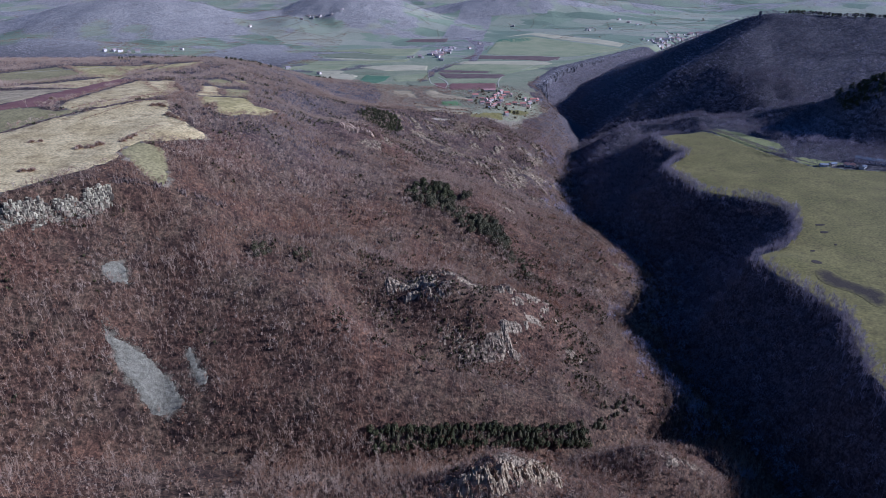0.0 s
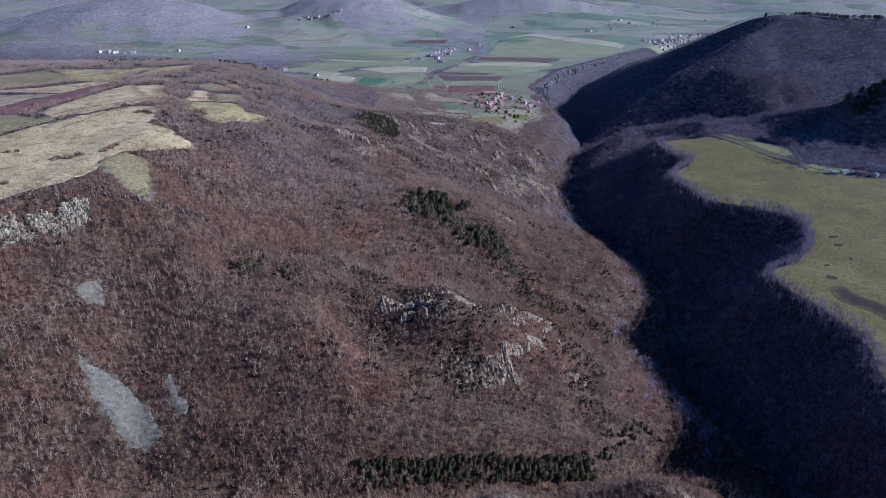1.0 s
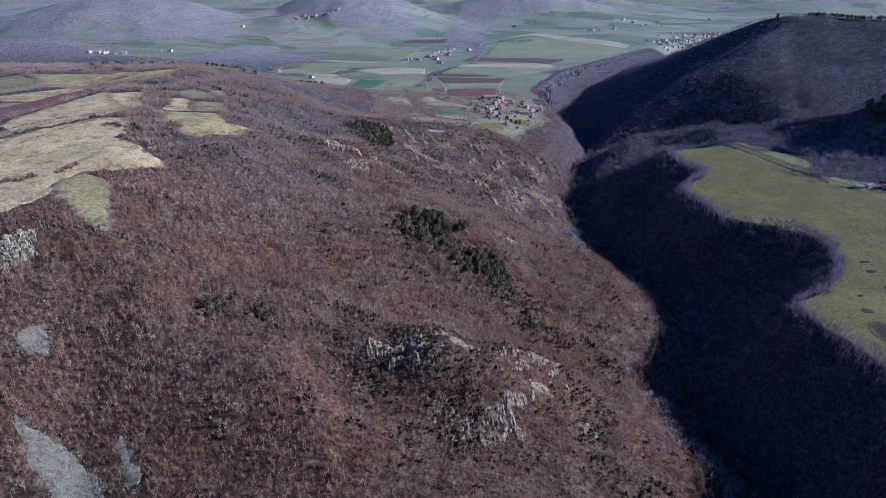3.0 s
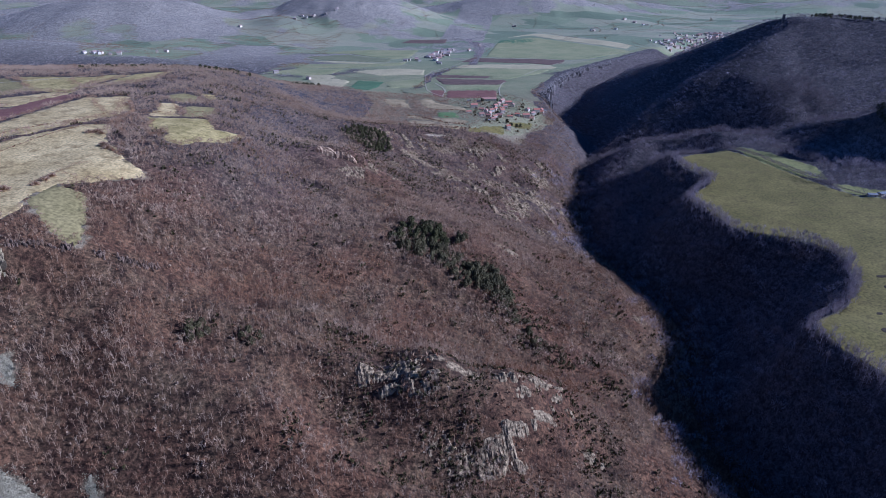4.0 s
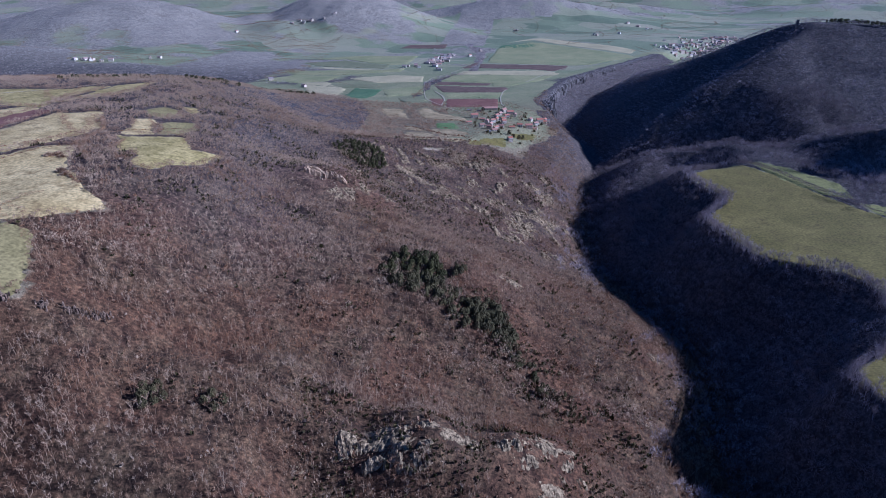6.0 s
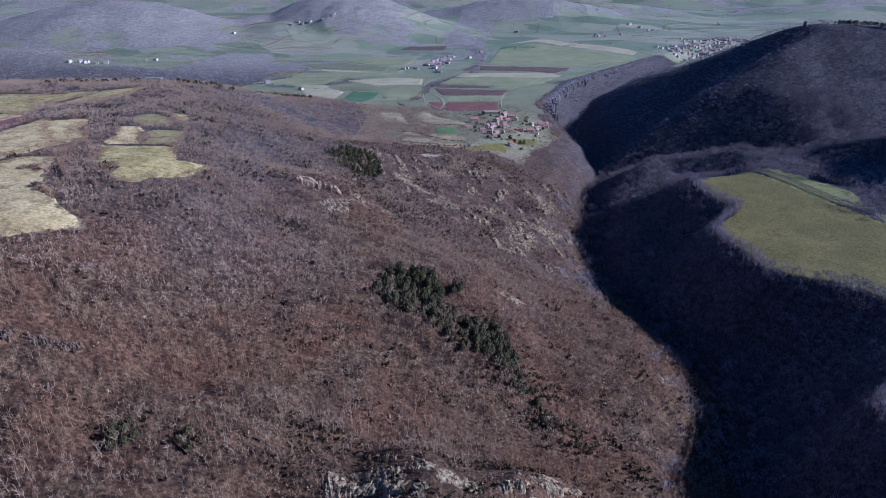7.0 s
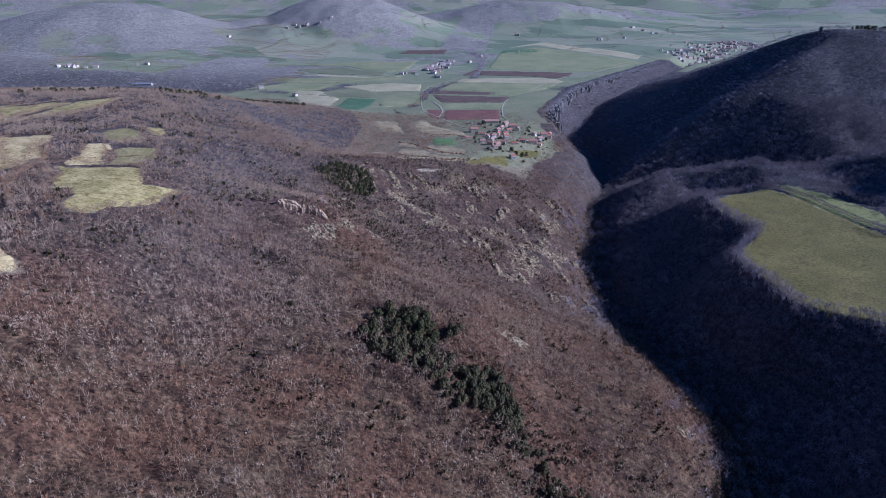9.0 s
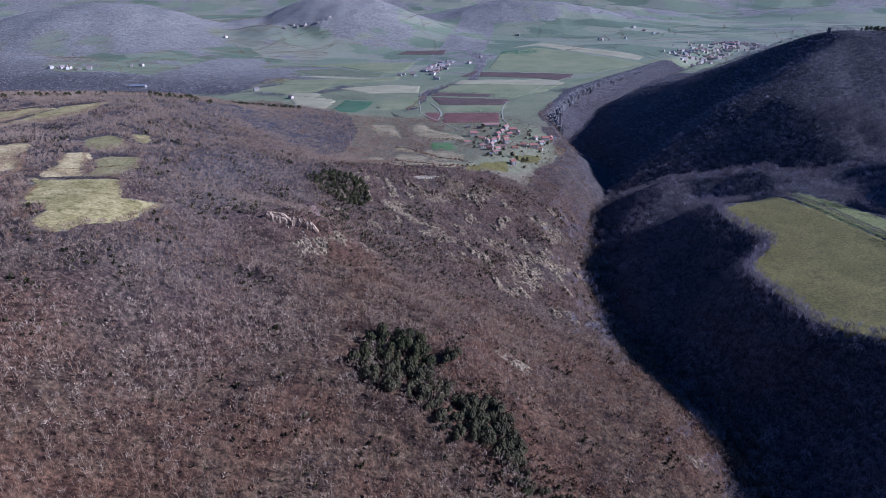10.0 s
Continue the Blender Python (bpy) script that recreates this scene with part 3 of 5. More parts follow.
plan("field", CROP_PALE, "pale grass strip on the plain", [(-259, 1987), (-130, 2040), (-47, 2026), (-48, 1915), (-175, 1906)])
plan("field", CROP_GREEN, "green pasture on the plain", [(-143, 1780), (-40, 1853), (-38, 1702), (-125, 1651)])
plan("field", OLIVE_CROP, "dull green pasture behind the woods", [(-97, 1638), (-34, 1679), (-28, 1596), (-77, 1561)])
plan("field", CROP_PALE, "pale field strip on the plain", [(-410, 2207), (-217, 2126), (-195, 2148), (-363, 2225)])
plan("field", TEAL_CROP, "dark green crop patch near the cliff edge", [(217, 2739), (240, 2821), (356, 2885), (391, 2815), (317, 2734)])
plan("field", CROP_GREEN, "green field below the far hill", [(-506, 1966), (-426, 2062), (-282, 2034), (-310, 1939), (-391, 1917)])
plan("field", OLIVE_CROP, "dull green field on the plain", [(-352, 1869), (-245, 1897), (-160, 1890), (-157, 1801), (-221, 1827), (-246, 1818)])
plan("mud_patch", MUD, "dark trampled muddy patch in the meadow", [(397, 629), (412, 627), (412, 619), (396, 618)])
plan("mud_patch", MUD, "dark trampled muddy patch in the meadow", [(394, 609), (408, 606), (399, 596), (390, 599)])
plan("mud_patch", MUD, "dark trampled muddy patch in the meadow", [(392, 579), (398, 574), (392, 567), (387, 570)])
plan("mud_patch", MUD, "dark trampled muddy patch in the meadow", [(360, 565), (370, 564), (366, 556), (356, 556)])
plan("mud_patch", MUD, "dark trampled mud round the cattle feeders", [(336, 514), (346, 522), (358, 518), (364, 504), (370, 494), (380, 488), (384, 472), (374, 454), (362, 446), (354, 456), (354, 472), (344, 484), (334, 498)])
plan("mud_patch", MUD, "dark trampled muddy patch in the meadow", [(344, 536), (354, 540), (360, 530), (352, 524), (343, 528)])
SCREE_BIG = [(-235, 371), (-223, 364), (-210, 362), (-190, 352), (-172, 338), (-177, 331), (-195, 332), (-208, 340), (-220, 353)]
SCREE_TOP = [(-248, 406), (-236, 416), (-226, 406), (-226, 399), (-238, 400)]
SCREE_SLIM = [(-181, 369), (-172, 366), (-163, 355), (-160, 344), (-166, 345), (-174, 356)]
MEADOW = [(float(rim_x(y)) + 2, y) for y in range(180, 1000, 12)] + [(350, 1003), (430, 1060), (452, 990), (468, 922), (484, 866), (502, 826), (540, 806), (640, 770), (820, 640), (860, 180)]
plan("meadow", MEADOW_GRASS, "broad mossy green meadow on the bench above the gorge", MEADOW)
VILLAGE = [(-135, 1190), (60, 1165), (132, 1212), (190, 1285), (222, 1370), (205, 1440), (150, 1560), (-170, 1560), (-135, 1400)]
SCREES = [SCREE_BIG, SCREE_TOP, SCREE_SLIM]
CLEAR = [p[3] for p in PLANS] + SCREES
TREELESS = [[(-142, 794), (-86, 794), (-86, 818), (-142, 818)]] + [[(x, y - 14) for x, y in p[3]] for p in PLANS if p[1] is SAND]


def in_clear(x, y, more=()):
    hit = np.zeros(np.shape(x), bool)
    for poly in CLEAR + list(more):
        xs, ys = [p[0] for p in poly], [p[1] for p in poly]
        box = (x > min(xs)) & (x < max(xs)) & (y > min(ys)) & (y < max(ys))
        if box.any():
            hit[box] |= inside(x[box], y[box], poly)
    return hit


def far_woods(x, y):
    """Woods beyond the plain: on the hills and in ragged patches."""
    lift = land(x, y) - left_top(y)
    patches = rough(x, y, 330, 41, 4)
    gorge = np.abs(x - 90 - 0.12 * (y - 2900)) < 90
    return np.clip(2.2 * patches + 1.0 * rough(x, y, 80, 46, 3) + 0.8 * np.exp(-(((x - 450) / 480) ** 2 + ((y - 3900) / 480) ** 2)) + (lift - 55) / 100 + 0.72 * step(-x, 420, 620) * (y < 3600) + 0.6 * (x < -380) * (1 - step(y, 2050, 2250)) + 1.5 * gorge * (y > 2800), 0, 1) * ((x < 450) | (y > 3600) | (patches > -0.02))


GULLY = [(-62, 1600, 0), (-34, 1862, 0), (-6, 1950, 0), (40, 2040, 0), (90, 2090, 0), (112, 2240, 0), (135, 2420, 0), (150, 2600, 0), (110, 2800, 0)]


def woods(x, y):
    """How wooded a place is, 0 to 1."""
    dx = river_x(y) - x
    edge = np.interp(x, [-1200, -600, -353, -238, -150, -125, -120], [1800, 1830, 1770, 1650, 1535, 1400, 1185])
    west = (y < edge) & (x <= -120) | (x > -120) & (y < 1175 + 12 * rough(x, y, 40, 42, 2)) | (dx < 125) & (y < 1480) | (dx < 105) & (y < 2600)
    east = (y < 2250) & (dx > -1500) & ~((y > 1500) & (dx < -430 - 0.2 * (y - 1500)))
    gully = off_line(x, y, GULLY)[0] < 13 + 9 * rough(x, y, 60, 43, 2)
    west = west | gully
    near = np.where(dx > 0, west, east).astype(float)
    near = np.where(inside(x, y, VILLAGE) & (dx > 120), np.where(x < 20, 0.66, 0.36), near)
    return np.where((y > 1780) & (near < 0.5), far_woods(x, y) * step(y, 1780, 2000), near)


def build_ground():
    w = woods(MX, MY) * (1 - in_clear(MX, MY)) * (1 - 0.75 * inside(MX, MY, VILLAGE))
    g = np.clip(step(MY, 1350, 1700) * 0.9 + step(MX, 280, 400) * 0.6, 0, 1) * (1 - 0.35 * inside(MX, MY, VILLAGE)) + 0.6 * (inside(MX, MY, VILLAGE) & (MX > 20))
    # p grows with distance: haze-paled litter and the far parcels
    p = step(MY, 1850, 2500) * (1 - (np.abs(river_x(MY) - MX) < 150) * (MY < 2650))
    # first term: shade and haze tint east of the river; the rest: greyer western bands
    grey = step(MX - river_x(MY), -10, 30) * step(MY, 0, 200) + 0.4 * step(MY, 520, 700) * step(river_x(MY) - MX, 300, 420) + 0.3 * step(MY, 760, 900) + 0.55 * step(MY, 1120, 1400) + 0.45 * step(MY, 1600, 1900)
    nx, ny = len(GX), len(GY)
    verts = np.stack([MX, MY, MZ], -1).reshape(-1, 3)
    k = np.arange(ny * nx).reshape(ny, nx)
    a, b, c, d = k[:-1, :-1].ravel(), k[:-1, 1:].ravel(), k[1:, 1:].ravel(), k[1:, :-1].ravel()
    me = fill_mesh("ground", verts, np.concatenate([np.stack([a, b, c], 1), np.stack([a, c, d], 1)]), GROUND, smooth=True)
    at = me.attributes.new("cover", "FLOAT_COLOR", "POINT")
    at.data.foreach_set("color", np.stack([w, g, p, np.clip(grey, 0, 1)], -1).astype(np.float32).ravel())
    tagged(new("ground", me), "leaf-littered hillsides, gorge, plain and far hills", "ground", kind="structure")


build_ground()


def drape(name, material, label, poly, lift=0.35, cell=8.0, soften=0, ragged=1.3):
    """A field laid over the ground inside a polygon, with slightly ragged edges."""
    ring = []
    for _ in range(soften):
        poly = [(a[0] + (b[0] - a[0]) * f, a[1] + (b[1] - a[1]) * f) for a, b in zip(poly, poly[1:] + poly[:1]) for f in ((0.25, 0.75) if soften > 1 else (0.12, 0.88))]
    for (ax, ay), (bx, by) in zip(poly, poly[1:] + poly[:1]):
        n = max(1, int(math.hypot(bx - ax, by - ay) / 7))
        for i in range(n):
            x, y = ax + (bx - ax) * i / n, ay + (by - ay) * i / n
            ring.append((x + ragged * float(rough(x, y, 9, 51, 2)), y + ragged * float(rough(x, y, 9, 52, 2))))
    bm = bmesh.new()
    bm.faces.new([bm.verts.new((x, y, 0)) for x, y in ring])
    bmesh.ops.triangulate(bm, faces=bm.faces[:])
    xs, ys = [p[0] for p in ring], [p[1] for p in ring]
    for axis, lo, hi in ((0, min(xs), max(xs)), (1, min(ys), max(ys))):
        size = max(cell, (hi - lo) / 100)
        for i in range(1, int((hi - lo) / size) + 1):
            at, no = [0, 0, 0], [0, 0, 0]
            at[axis], no[axis] = lo + i * size, 1
            bmesh.ops.bisect_plane(bm, geom=bm.verts[:] + bm.edges[:] + bm.faces[:], plane_co=at, plane_no=no)
    vs = bm.verts[:]
    z = ground_z([v.co.x for v in vs], [v.co.y for v in vs])
    for v, h in zip(vs, z):
        v.co.z = h + (-0.25 if v.is_boundary else lift)
    bmesh.ops.recalc_face_normals(bm, faces=bm.faces[:])
    if bm.faces and sum(f.normal.z for f in bm.faces) < 0:
        bmesh.ops.reverse_faces(bm, faces=bm.faces[:])
    for f in bm.faces:
        f.smooth = True
    if material is MUD:
        layer = bm.verts.layers.float.new("depth")
        rx_, ry_ = np.array(xs), np.array(ys)
        half = math.sqrt(abs(sum(a[0] * b[1] - b[0] * a[1] for a, b in zip(ring, ring[1:] + ring[:1]))) / 2 / math.pi)
        for v in bm.verts:
            v.co.z -= 1.1 * max(0.0, 1 - float(np.hypot(rx_ - v.co.x, ry_ - v.co.y).min()) / 2.5)
            v[layer] = min(1.0, float(np.hypot(rx_ - v.co.x, ry_ - v.co.y).min()) / (0.8 * half))
    return tagged(new(name, bm_mesh(name, bm, material)), label, name.replace("_", " "), kind="structure")


for field_name, field_stuff, field_label, field_plan in PLANS:
    drape(field_name, field_stuff, field_label, field_plan, 0.55 if field_stuff is MUD else 0.35 if field_plan[0][1] < 1300 else 0.8, 1.6 if field_stuff is MUD else 6.0 if field_plan[0][1] < 1300 else 14.0,
          3 if field_stuff is MUD else 1 if len(field_plan) > 8 else 0, 1.0 if field_stuff is MUD else 4.5 if field_plan[0][1] < 1300 else 2.0)


def ribbon(name, material, label, line, width, lift=0.5):
    """A road or track of that width along a line of (x, y)."""
    pts = []
    for (ax, ay), (bx, by) in zip(line, line[1:]):
        n = max(1, int(math.hypot(bx - ax, by - ay) / 6))
        pts += [(ax + (bx - ax) * i / n, ay + (by - ay) * i / n) for i in range(n)]
    pts = np.array(pts + [line[-1]])
    k = np.ones(5) / 5
    pts = np.stack([np.convolve(np.pad(pts[:, i], 2, mode="edge"), k, mode="valid") for i in (0, 1)], 1)
    way = np.gradient(pts, axis=0)
    way /= np.linalg.norm(way, axis=1)[:, None] + 1e-9
    across = np.stack([-way[:, 1], way[:, 0]], 1) * width / 2
    rows = [pts + across, pts - across]
    verts = np.concatenate([np.column_stack([r, ground_z(r[:, 0], r[:, 1]) + lift]) for r in rows])
    n = len(pts)
    i = np.arange(n - 1)
    tris = np.concatenate([np.stack([i, i + n, i + n + 1], 1), np.stack([i, i + n + 1, i + 1], 1)])
    return tagged(new(name, fill_mesh(name, verts, tris, material)), label, "track", kind="structure")


# ---- trees ----
def spike(p, q, r, sides=3):
    """A tapered limb from p to the point q: its corners and triangles."""
    p, q = np.array(p, float), np.array(q, float)
    d = q - p
    d /= np.linalg.norm(d)
    u = np.cross(d, (0.31, 0.87, 0.38))
    u /= np.linalg.norm(u)
    v = np.cross(d, u)
    a = np.arange(sides) * 2 * np.pi / sides
    ring = p + r * (np.cos(a)[:, None] * u + np.sin(a)[:, None] * v)
    return np.vstack([ring, q]), [(i, (i + 1) % sides, sides) for i in range(sides)]


def gather(pieces):
    verts, tris, n = [], [], 0
    for v, t in pieces:
        verts.append(v)
        tris.append(np.asarray(t) + n)
        n += len(v)
    return np.vstack(verts), np.vstack(tris)


def blade(rng, p, d, half):
    """One thin twig from p along d, as a long triangle."""
    w = np.cross(d, rng.normal(0, 1, 3))
    w *= half / (np.linalg.norm(w) + 1e-9)
    return np.array([p - w, p + w, p + d]), [(0, 1, 2)]


def bare_tree(rng, limbs=5, twigs=44, spread=0.25, half=0.0125):
    """A leafless tree one metre high: a slim pale trunk, rising limbs and a fine crown of upright twigs."""
    lean = rng.normal(0, 0.035, 2)
    tip = np.array([*(lean * 2.2), 0.92])
    pieces = [spike((0, 0, -0.05), tip, 0.013)]
    ends = [(np.array([lean[0], lean[1], 0.4]), tip)]
    for i in range(limbs):
        a, h = 2.4 * i + rng.uniform(0, 0.9), rng.uniform(0.2, 0.55)
        start = np.array([lean[0], lean[1], 0]) * h * 2 + (0, 0, h)
        end = start + spread * rng.uniform(0.5, 1.1) * np.array([np.cos(a), np.sin(a), 0]) + (0, 0, rng.uniform(0.2, 0.38))
        pieces.append(blade(rng, start, end - start, 0.009))
        ends.append((start, end))
    for i in range(twigs):
        s, e = ends[i % len(ends)]
        p = s + (e - s) * rng.uniform(0.25, 1.0)
        out = np.array([p[0] - lean[0], p[1] - lean[1], 0.0])
        d = rng.normal(0, 0.5, 3) + 0.7 * out / (np.linalg.norm(out) + 0.08) + (0, 0, 0.85)
        d *= rng.uniform(0.12, 0.25) / np.linalg.norm(d)
        pieces.append(blade(rng, p, d, half * rng.uniform(0.6, 1.2)))
    v, t = gather(pieces)
    pale = np.zeros(len(v), bool)
    pale[:4] = True
    return v, t, pale


def dome(rng, blades=30, wide=0.42, half=0.028, low=-0.25, trunk=True, length=0.23):
    """A leafless tree one metre high, seen from farther off: trunk and a rounded crown of fine sprays."""
    pieces = [spike((0, 0, -0.06), (0, 0, 0.6), 0.014)] if trunk else []
    lump = rng.normal(0, 0.16, 3)
    for i in range(blades):
        a, u = 2.4 * i + rng.uniform(0, 0.8), low + (1 - low) * (i + rng.random()) / blades
        d = np.array([np.cos(a) * np.sqrt(1 - u * u), np.sin(a) * np.sqrt(1 - u * u), u])
        r = 1 + float(d @ lump) + rng.normal(0, 0.08)
        p = np.array([0, 0, 0.52]) + d * (wide, wide, 0.4) * r * rng.uniform(0.45, 0.85)
        way = d * 0.7 + rng.normal(0, 0.4, 3) + (0, 0, 0.35)
        pieces.append(blade(rng, p, way * length * rng.uniform(0.7, 1.3) / np.linalg.norm(way), half * rng.uniform(0.6, 1.2)))
    v, t = gather(pieces)
    return v, t, np.zeros(len(v), bool)


def shrub(rng, twigs=16, wide=0.6, size=0.26):
    """A bush one metre high: many leafy or twiggy blades out of one foot."""
    pieces = []
    for i in range(twigs):
        a, e = rng.uniform(0, 6.283), rng.uniform(0.15, 1.4)
        d = np.array([np.cos(a) * np.cos(e) * wide, np.sin(a) * np.cos(e) * wide, np.sin(e)])
        p, q = d * rng.uniform(0.15, 0.55), d * rng.uniform(0.75, 1.05)
        w = np.cross(d, rng.normal(0, 1, 3))
        w *= size * 0.5 / (np.linalg.norm(w) + 1e-9)
        pieces.append((np.array([p - w * 0.5, q - w, q + w * 0.6, p + w * 0.7]), [(0, 1, 2), (0, 2, 3)]))
    v, t = gather(pieces)
    return v, t, np.zeros(len(v), bool)


def scatter(x0, x1, y0, y1, gap, rng):
    """Jittered places about gap metres apart."""
    xs, ys = np.meshgrid(np.arange(x0, x1, gap), np.arange(y0, y1, gap))
    xs = xs.ravel() + rng.uniform(-0.5, 0.5, xs.size) * gap
    ys = ys.ravel() + rng.uniform(-0.5, 0.5, ys.size) * gap
    return xs, ys


def plant(name, material, label, kinds, x, y, height, tone, rng, sink=0.1, category="woodland"):
    """All plants of one stand as one mesh: each place gets one of the kinds, turned and scaled."""
    which = rng.integers(0, len(kinds), len(x))
    z = ground_z(x, y) - sink
    turn = rng.uniform(0, 6.283, len(x))
    vs, ts, os, n = [], [], [], 0
    for k, (v, t, pale) in enumerate(kinds):
        i = np.flatnonzero(which == k)
        if not len(i):
            continue
        c, s, h = np.cos(turn[i])[:, None], np.sin(turn[i])[:, None], height[i][:, None]
        px = (v[:, 0] * c - v[:, 1] * s) * h + x[i][:, None]
        py = (v[:, 0] * s + v[:, 1] * c) * h + y[i][:, None]
        pz = v[:, 2] * h + z[i][:, None]
        vs.append(np.stack([px, py, pz], -1).reshape(-1, 3))
        ts.append((t[None] + (np.arange(len(i)) * len(v))[:, None, None]).reshape(-1, 3) + n)
        os.append(np.where(pale[None], 0.02 + 0.25 * tone[i][:, None], tone[i][:, None]).ravel())
        n += len(i) * len(v)
    me = fill_mesh(name, np.vstack(vs), np.vstack(ts), material, np.concatenate(os))
    return tagged(new(name, me), label, category, kind="stuff")


def rocky(x, y):
    """Bare rocky ground where no trees stand."""
    belt = (off_line(x, y, [(-60, 1000, 0), (10, 955, 0), (70, 905, 0), (120, 880, 0)])[0] < 46) | (off_line(x, y, [(60, 1085, 0), (110, 1000, 0), (150, 960, 0), (175, 1090, 0)])[0] < 40)
    nose = off_line(x, y, [(-40, 446, 0), (20, 440, 0), (95, 468, 0)])[0] < 26
    heath = off_line(x, y, [(-150, 800, 0), (-90, 790, 0), (-50, 780, 0)])[0] < 14
    lump = rough(x, y, 26, 68, 3)
    return belt & (lump > -0.02) | (nose | heath) & (lump > 0.12) | (lump > 0.45)


def stand(name, material, label, kinds, box, gap, tall, seed, keep=None, tint=0.0, every=1.0):
    rng = np.random.default_rng(seed)
    x, y = scatter(*box, gap, rng)
    ok = (woods(x, y) > rng.uniform(0.25, 0.75, len(x))) & (rough(x, y, 16, seed + 2, 3) > -0.42 + 0.1 * rng.normal(0, 1, len(x))) & ~in_clear(x, y, TREELESS) & (rng.uniform(0, 1, len(x)) < every)
    if tall[1] > 3.5:
        ok &= ~(rocky(x, y) & (river_dip(x, y) > 10) & (y < 1180))
    if keep is not None:
        ok &= keep(x, y)
    x, y = x[ok], y[ok]
    tone = 0.38 + tint + 0.45 * rough(x, y, 80, seed, 3) + 0.4 * rough(x, y, 12, seed + 5, 2) + rng.normal(0, 0.19, len(x))
    tone = np.where((river_dip(x, y) > 300) & (y > 480) & (y < 1200), tone - 0.16 * step(river_dip(x, y), 300, 400) * step(y, 480, 560), tone)
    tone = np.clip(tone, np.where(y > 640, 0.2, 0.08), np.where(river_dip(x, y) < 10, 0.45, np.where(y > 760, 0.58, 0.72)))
    clump = 1.0 + 0.5 * rough(x, y, 22, seed + 3, 2)
    height = rng.uniform(tall[0], tall[1], len(x)) * clump * (1 + 0.2 * rough(x, y, 55, seed + 1, 2))
    return plant(name, material, label, kinds, x, y, height, tone, rng)


SPUR = [(2, 261, 0), (22, 264, 0), (44, 272, 0), (62, 280, 0)]
kit = np.random.default_rng(5)
TREES = [bare_tree(kit) for _ in range(12)]
LIGHT_TREES = [bare_tree(kit, 4, 24, 0.3, 0.024) for _ in range(12)]
SPARE_TREES = [dome(kit, 16, 0.46, 0.05, -0.25, False) for _ in range(9)]
CROWNED_TREES = [dome(kit, 26, 0.42, 0.028) for _ in range(9)]
FULL_CROWNS = [dome(kit, 52, 0.4, 0.017, -0.35, True, 0.16) for _ in range(9)]
RIM_TREES = [bare_tree(kit, 6, 64, 0.24, 0.0075) for _ in range(9)]
BUSHY_TREES = [dome(kit, 22, 0.5, 0.035, -0.3, False) for _ in range(9)]
SHRUBS = [shrub(kit, 11, 0.6, 0.3) for _ in range(8)]
FAR_CLUMPS = [dome(kit, 8, 0.9, 0.17, 0.0, False) for _ in range(8)]
HEDGE_CLUMPS = [dome(kit, 7, 0.9, 0.24, 0.05, False) for _ in range(8)]


def in_view(x, y):
    """Inside the fan of country that the flight ever looks over."""
    return (np.abs(x - 8) < 0.78 * y + 70) & (y > 215)


def river_dip(x, y):
    return river_x(y) - x


stand("slope_woods", BARK, "dense leafless oak scrub in brown and lilac on the slope", TREES, (-440, 260, 215, 540), 3.75, (4.5, 8.5), 11, lambda x, y: in_view(x, y) & (river_dip(x, y) > 12), 0.15)
stand("spur_woods", BARK, "dense lilac-grey leafless trees on the near spur", TREES, (-120, 200, 216, 325), 3.4, (4.5, 8.0), 27, lambda x, y: (off_line(x, y, SPUR)[0] > 8) & (river_dip(x, y) > 12), -0.2)
stand("middle_slope_woods", BARK, "leafless brown scrub woodland on the middle slope", LIGHT_TREES + CROWNED_TREES, (-440, 260, 540, 760), 3.8, (4.0, 8.0), 26, lambda x, y: in_view(x, y) & (river_dip(x, y) > 12), 0.0)
stand("upper_slope_woods", BARK, "leafless scrub woodland on the upper slope", LIGHT_TREES[:4] + BUSHY_TREES, (-1000, 260, 760, 1200), 4.1, (4.0, 7.0), 12, lambda x, y: in_view(x, y) & (river_dip(x, y) > 10), -0.1)
stand("gully_woods", HAZE_LILAC_BARK, "lilac bare trees along a gully in the plain", SPARE_TREES, (-120, 200, 1560, 2820), 6.0, (4.0, 8.0), 23, lambda x, y: off_line(x, y, GULLY)[0] < 24, -0.25)
stand("plateau_woods", BARK, "lilac-grey leafless woods on the far plateau", SPARE_TREES, (-1300, 260, 1200, 1860), 5.1, (4.0, 7.0), 13, lambda x, y: in_view(x, y) & (river_dip(x, y) > 8), -0.1)
# gorge and hill tints are raised: their shade is darkened into the twigs
stand("gorge_woods", HAZE_LILAC_BARK, "leafless trees on the gorge side, toned darker for its shade", FULL_CROWNS, (170, 700, 215, 1320), 5.7, (8.0, 13.0), 14, lambda x, y: in_view(x, y) & (river_dip(x, y) < 10), 0.15)
stand("hill_woods", HAZE_LILAC_BARK, "bare woods covering the steep tower hill", SPARE_TREES, (250, 1750, 1320, 2100), 7.0, (5.0, 8.5), 15, lambda x, y: in_view(x, y) & (river_dip(x, y) < 6), 0.14)
stand("hill_foot_woods", HAZE_LILAC_BARK, "bare woods at the foot of the tower hill", SPARE_TREES, (650, 1300, 600, 1320), 7.0, (5.0, 8.5), 16, lambda x, y: in_view(x, y) & (river_dip(x, y) < 6) & (x > 700), -0.25)
stand("cliff_woods", HAZE_LILAC_BARK, "bare bushes along the far cliff", SPARE_TREES, (120, 900, 1480, 2600), 5.8, (4.0, 7.0), 17, lambda x, y: (river_dip(x, y) > 5) & (river_dip(x, y) < 74), -0.1)
